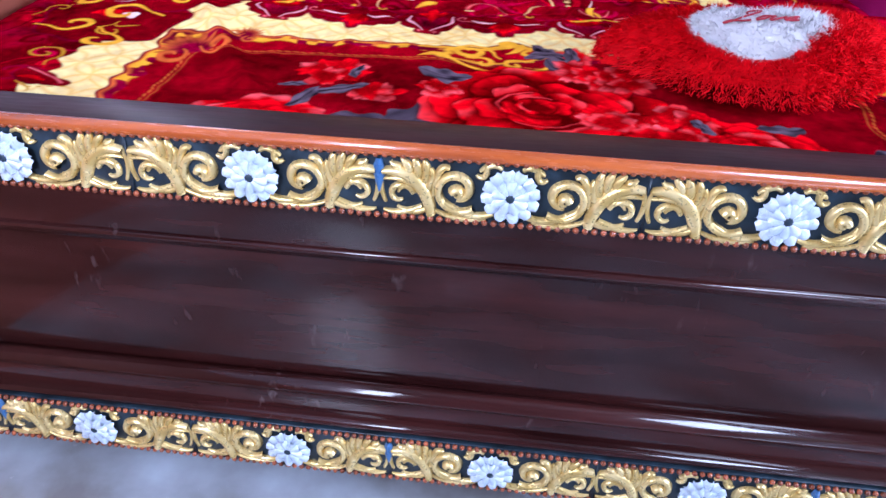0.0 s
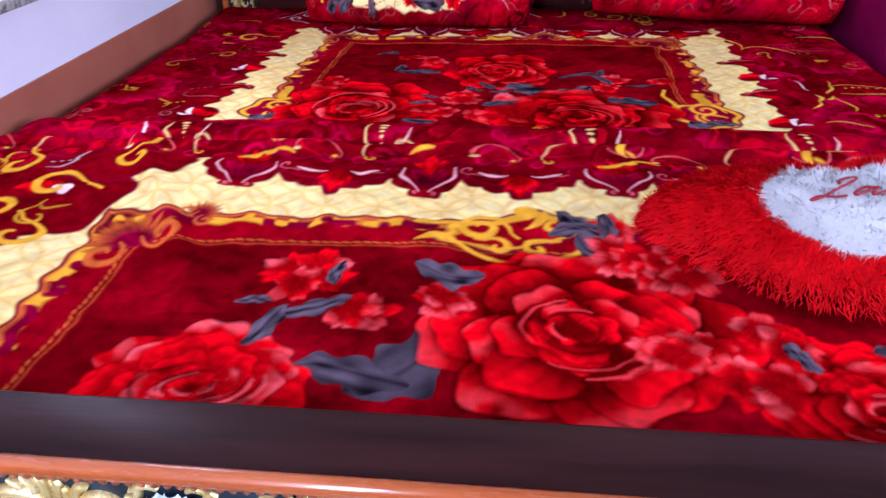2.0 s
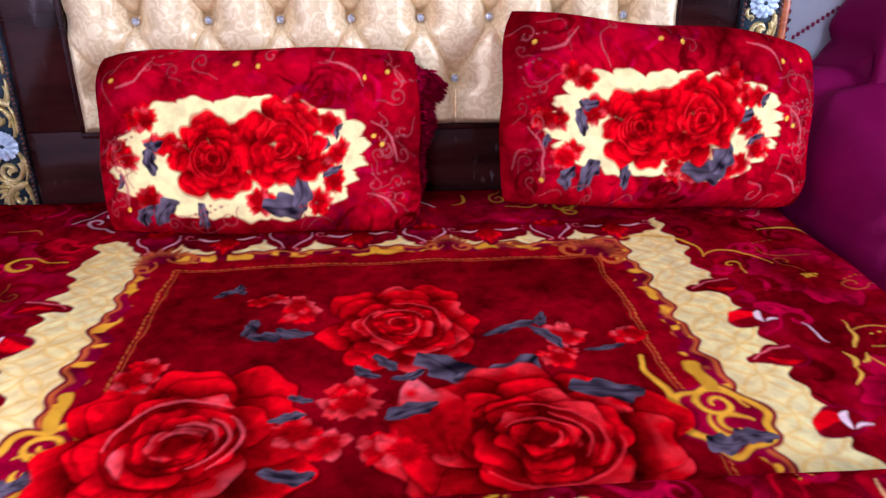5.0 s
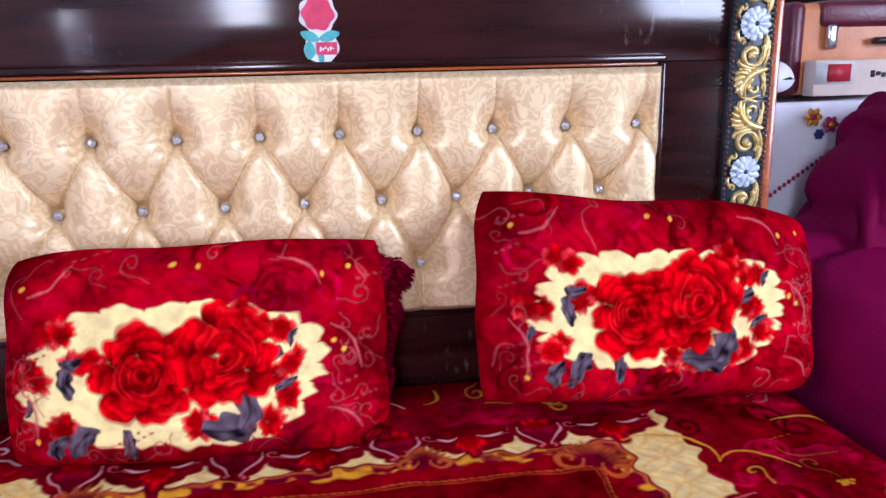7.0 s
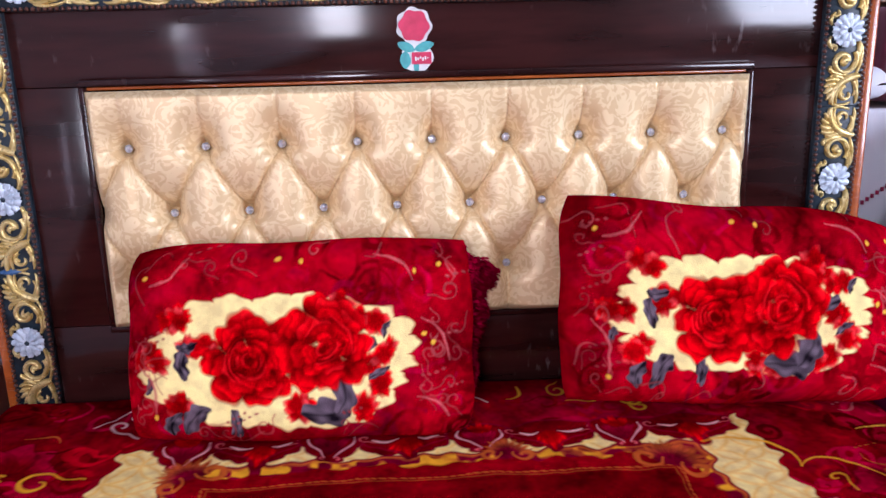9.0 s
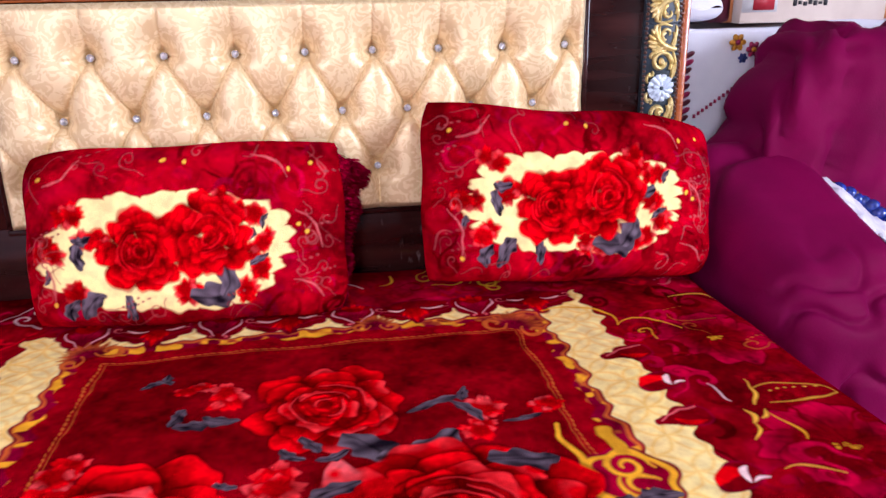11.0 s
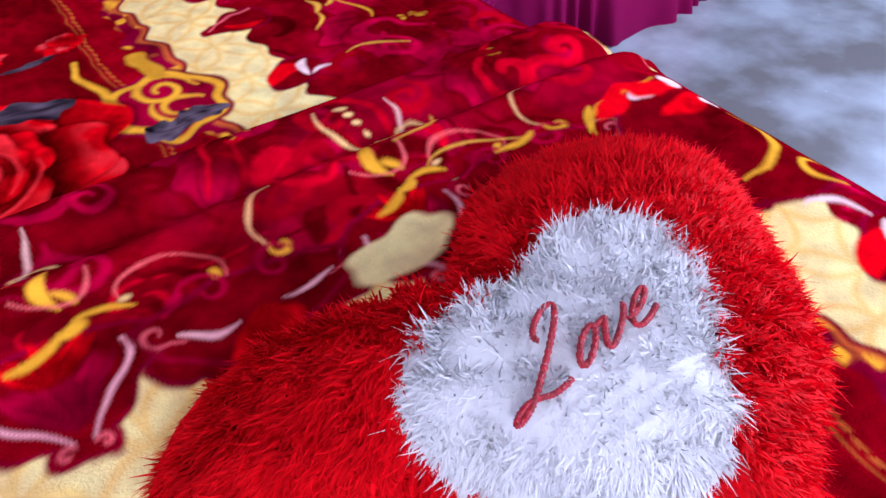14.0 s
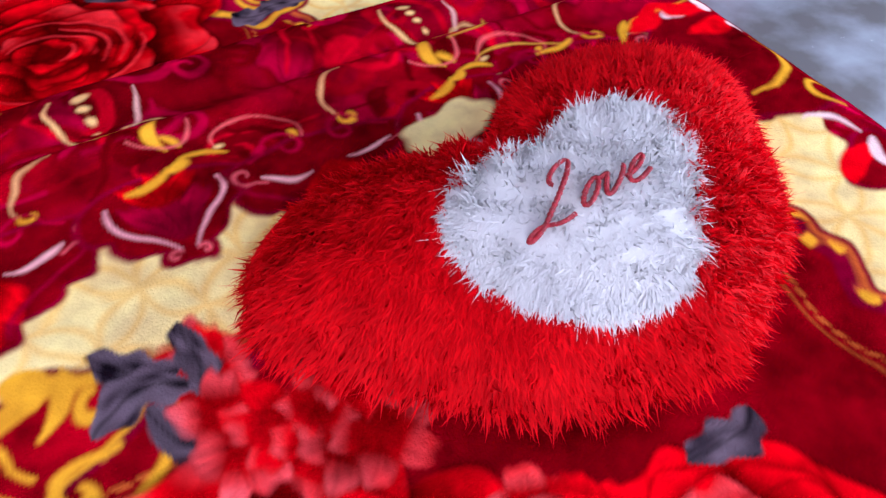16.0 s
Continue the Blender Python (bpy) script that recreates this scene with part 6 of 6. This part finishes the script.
for x, z, r, m in ((-0.205, 0.265, 0.024, (orange_floss, red_floss)), (-0.155, 0.245, 0.022, (red_floss, orange_floss)), (-0.185, 0.222, 0.014, (blue_floss, blue_floss)), (-0.37, -0.005, 0.030, (red_floss, orange_floss)), (-0.325, 0.015, 0.026, (blue_floss, orange_floss)), (-0.405, 0.045, 0.018, (orange_floss, blue_floss))):
    stitched_flower(x, z, r, m)
for i in range(9):
    part("sprig_stitch", merge(blob(0.012, 12, 0, 1, 1.3, 0.6, -0.365 + 0.016 + 0.004 * math.sin(i), 0.06 + 0.022 * i, 0.002, -0.196, 0.5), blob(0.012, 12, 0, 1, 1.3, 0.6, -0.365 - 0.014, 0.068 + 0.022 * i, 0.002, -0.196, 2.6)), red_floss if i % 2 else case_maroon, spread)
part("hem_stitch", boxes(*[((-0.32 + 0.012 * i, -0.199, 0.060 + 0.008 * i), (-0.313 + 0.012 * i, -0.195, 0.070 + 0.008 * i)) for i in range(16)]), red_floss, spread)

cushion = tagged(empty("white_pillow", (1.12, 2.34, 1.062)), "small plump white pillow lying on the embroidered cloth", "pillow")
n = 40
a, b = np.meshgrid(np.linspace(-1, 1, n), np.linspace(-1, 1, n), indexing="ij")
f = (np.clip(1 - a ** 4, 0, 1) * np.clip(1 - b ** 4, 0, 1)) ** 0.5
a, b = a * np.sqrt(1 - b ** 2 / 2.4), b * np.sqrt(1 - a ** 2 / 2.4)
topv = np.stack([a * 0.13, b * 0.11, 0.045 + 0.045 * f + 0.006 * np.sin(a * 7 + b * 3)], -1)
lowv = np.stack([a * 0.13, b * 0.11, 0.045 - 0.038 * f], -1)
raw("case", np.concatenate([topv.reshape(-1, 3), lowv.reshape(-1, 3)]), np.concatenate([grid_faces(n, n), grid_faces(n, n, n * n)[:, ::-1]]), white_cotton, cushion)

case = tagged(empty("suitcase", (1.545, 2.42, 1.062)), "maroon and orange leatherette suitcase with chrome locks on the pile", "suitcase")
part("shell", boxes(((-0.30, -0.09, 0.0), (0.40, 0.12, 0.235)), bevel=0.02), case_orange, case)
part("corner_band", boxes(((-0.305, -0.098, 0.0), (-0.258, 0.125, 0.238)), bevel=0.018), case_maroon, case)
part("lid_flap", boxes(((-0.22, -0.102, 0.172), (0.40, 0.126, 0.240)), bevel=0.016), case_maroon, case)
part("lock", boxes(((-0.205, -0.112, 0.118), (-0.175, -0.095, 0.180)), bevel=0.006), chrome, case)
part("handle", boxes(((-0.07, -0.125, 0.128), (0.10, -0.095, 0.146)), bevel=0.007), black_wood, case)
wrap = tagged(empty("patterned_bundle", (1.225, 2.50, 1.062)), "bundle of orange cloth with a dark sprigged corner", "bundle")
part("wrap", boxes(((-0.11, -0.02, 0.0), (0.03, 0.16, 0.235)), bevel=0.03), case_orange, wrap)
carton = tagged(empty("carton", (1.42, 2.285, 1.062)), "flat pale cardboard box with a red and white label", "box")
part("box", boxes(((-0.14, -0.02, 0.0), (0.32, 0.025, 0.090)), bevel=0.003), card, carton)
part("label", boxes(((-0.138, -0.0225, 0.030), (-0.030, -0.0205, 0.085))), white_print, carton)
part("label_block", boxes(((-0.105, -0.0245, 0.036), (-0.040, -0.0230, 0.080))), red_print, carton)
part("lettering", boxes(*[((0.02 + 0.016 * i, -0.0225, 0.045 + 0.004 * (i % 2)), (0.031 + 0.016 * i, -0.0205, 0.062 - 0.003 * (i % 3))) for i in range(7)]), black_ink, carton)
shelf = tagged(empty("shelf_cloth", (1.60, 2.60, 1.33)), "white runner with embroidered flowers hanging from a shelf", "cloth")
part("board", boxes(((-0.45, -0.16, -0.012), (0.8, 0.148, 0.0))), card, shelf)
part("runner", boxes(((-0.46, -0.172, 0.004), (0.81, -0.164, 0.19)), bevel=0.002), white_cotton, shelf)
for i in range(9):
    for j in range(6):
        a = j * math.pi / 3
        part("petal_stitch", blob(0.014, 12, 0.05, 3, 1, 0.8, -0.36 + 0.075 * i + 0.019 * math.cos(a), 0.060 + 0.019 * math.sin(a), 0.002, -0.173, a), (red_floss, red_floss, orange_floss, blue_floss)[i % 4], shelf)
    part("eye_stitch", blob(0.010, 12, 0, 1, 1, 1, -0.36 + 0.075 * i, 0.060, 0.003, -0.174), orange_floss, shelf)

# dark cabinet across the room
cab = tagged(empty("cabinet", (3.05, 2.35, 0.0)), "low blue-black lacquered cabinet by the wall", "cabinet")
part("body", boxes(((-0.45, -0.28, 0.06), (0.5, 0.30, 0.80)), bevel=0.01), black_wood, cab)
part("plinth", boxes(((-0.47, -0.30, 0.0), (0.52, 0.30, 0.058)), bevel=0.004), black_wood, cab)
for i in range(3):
    d = part("drawer", boxes(((-0.43, -0.300, 0.09 + 0.235 * i), (0.48, -0.281, 0.31 + 0.235 * i)), bevel=0.006), black_wood, cab)
    part("handle", boxes(((-0.06, -0.320, 0.19 + 0.235 * i), (0.10, -0.301, 0.205 + 0.235 * i)), bevel=0.005), chrome, d)
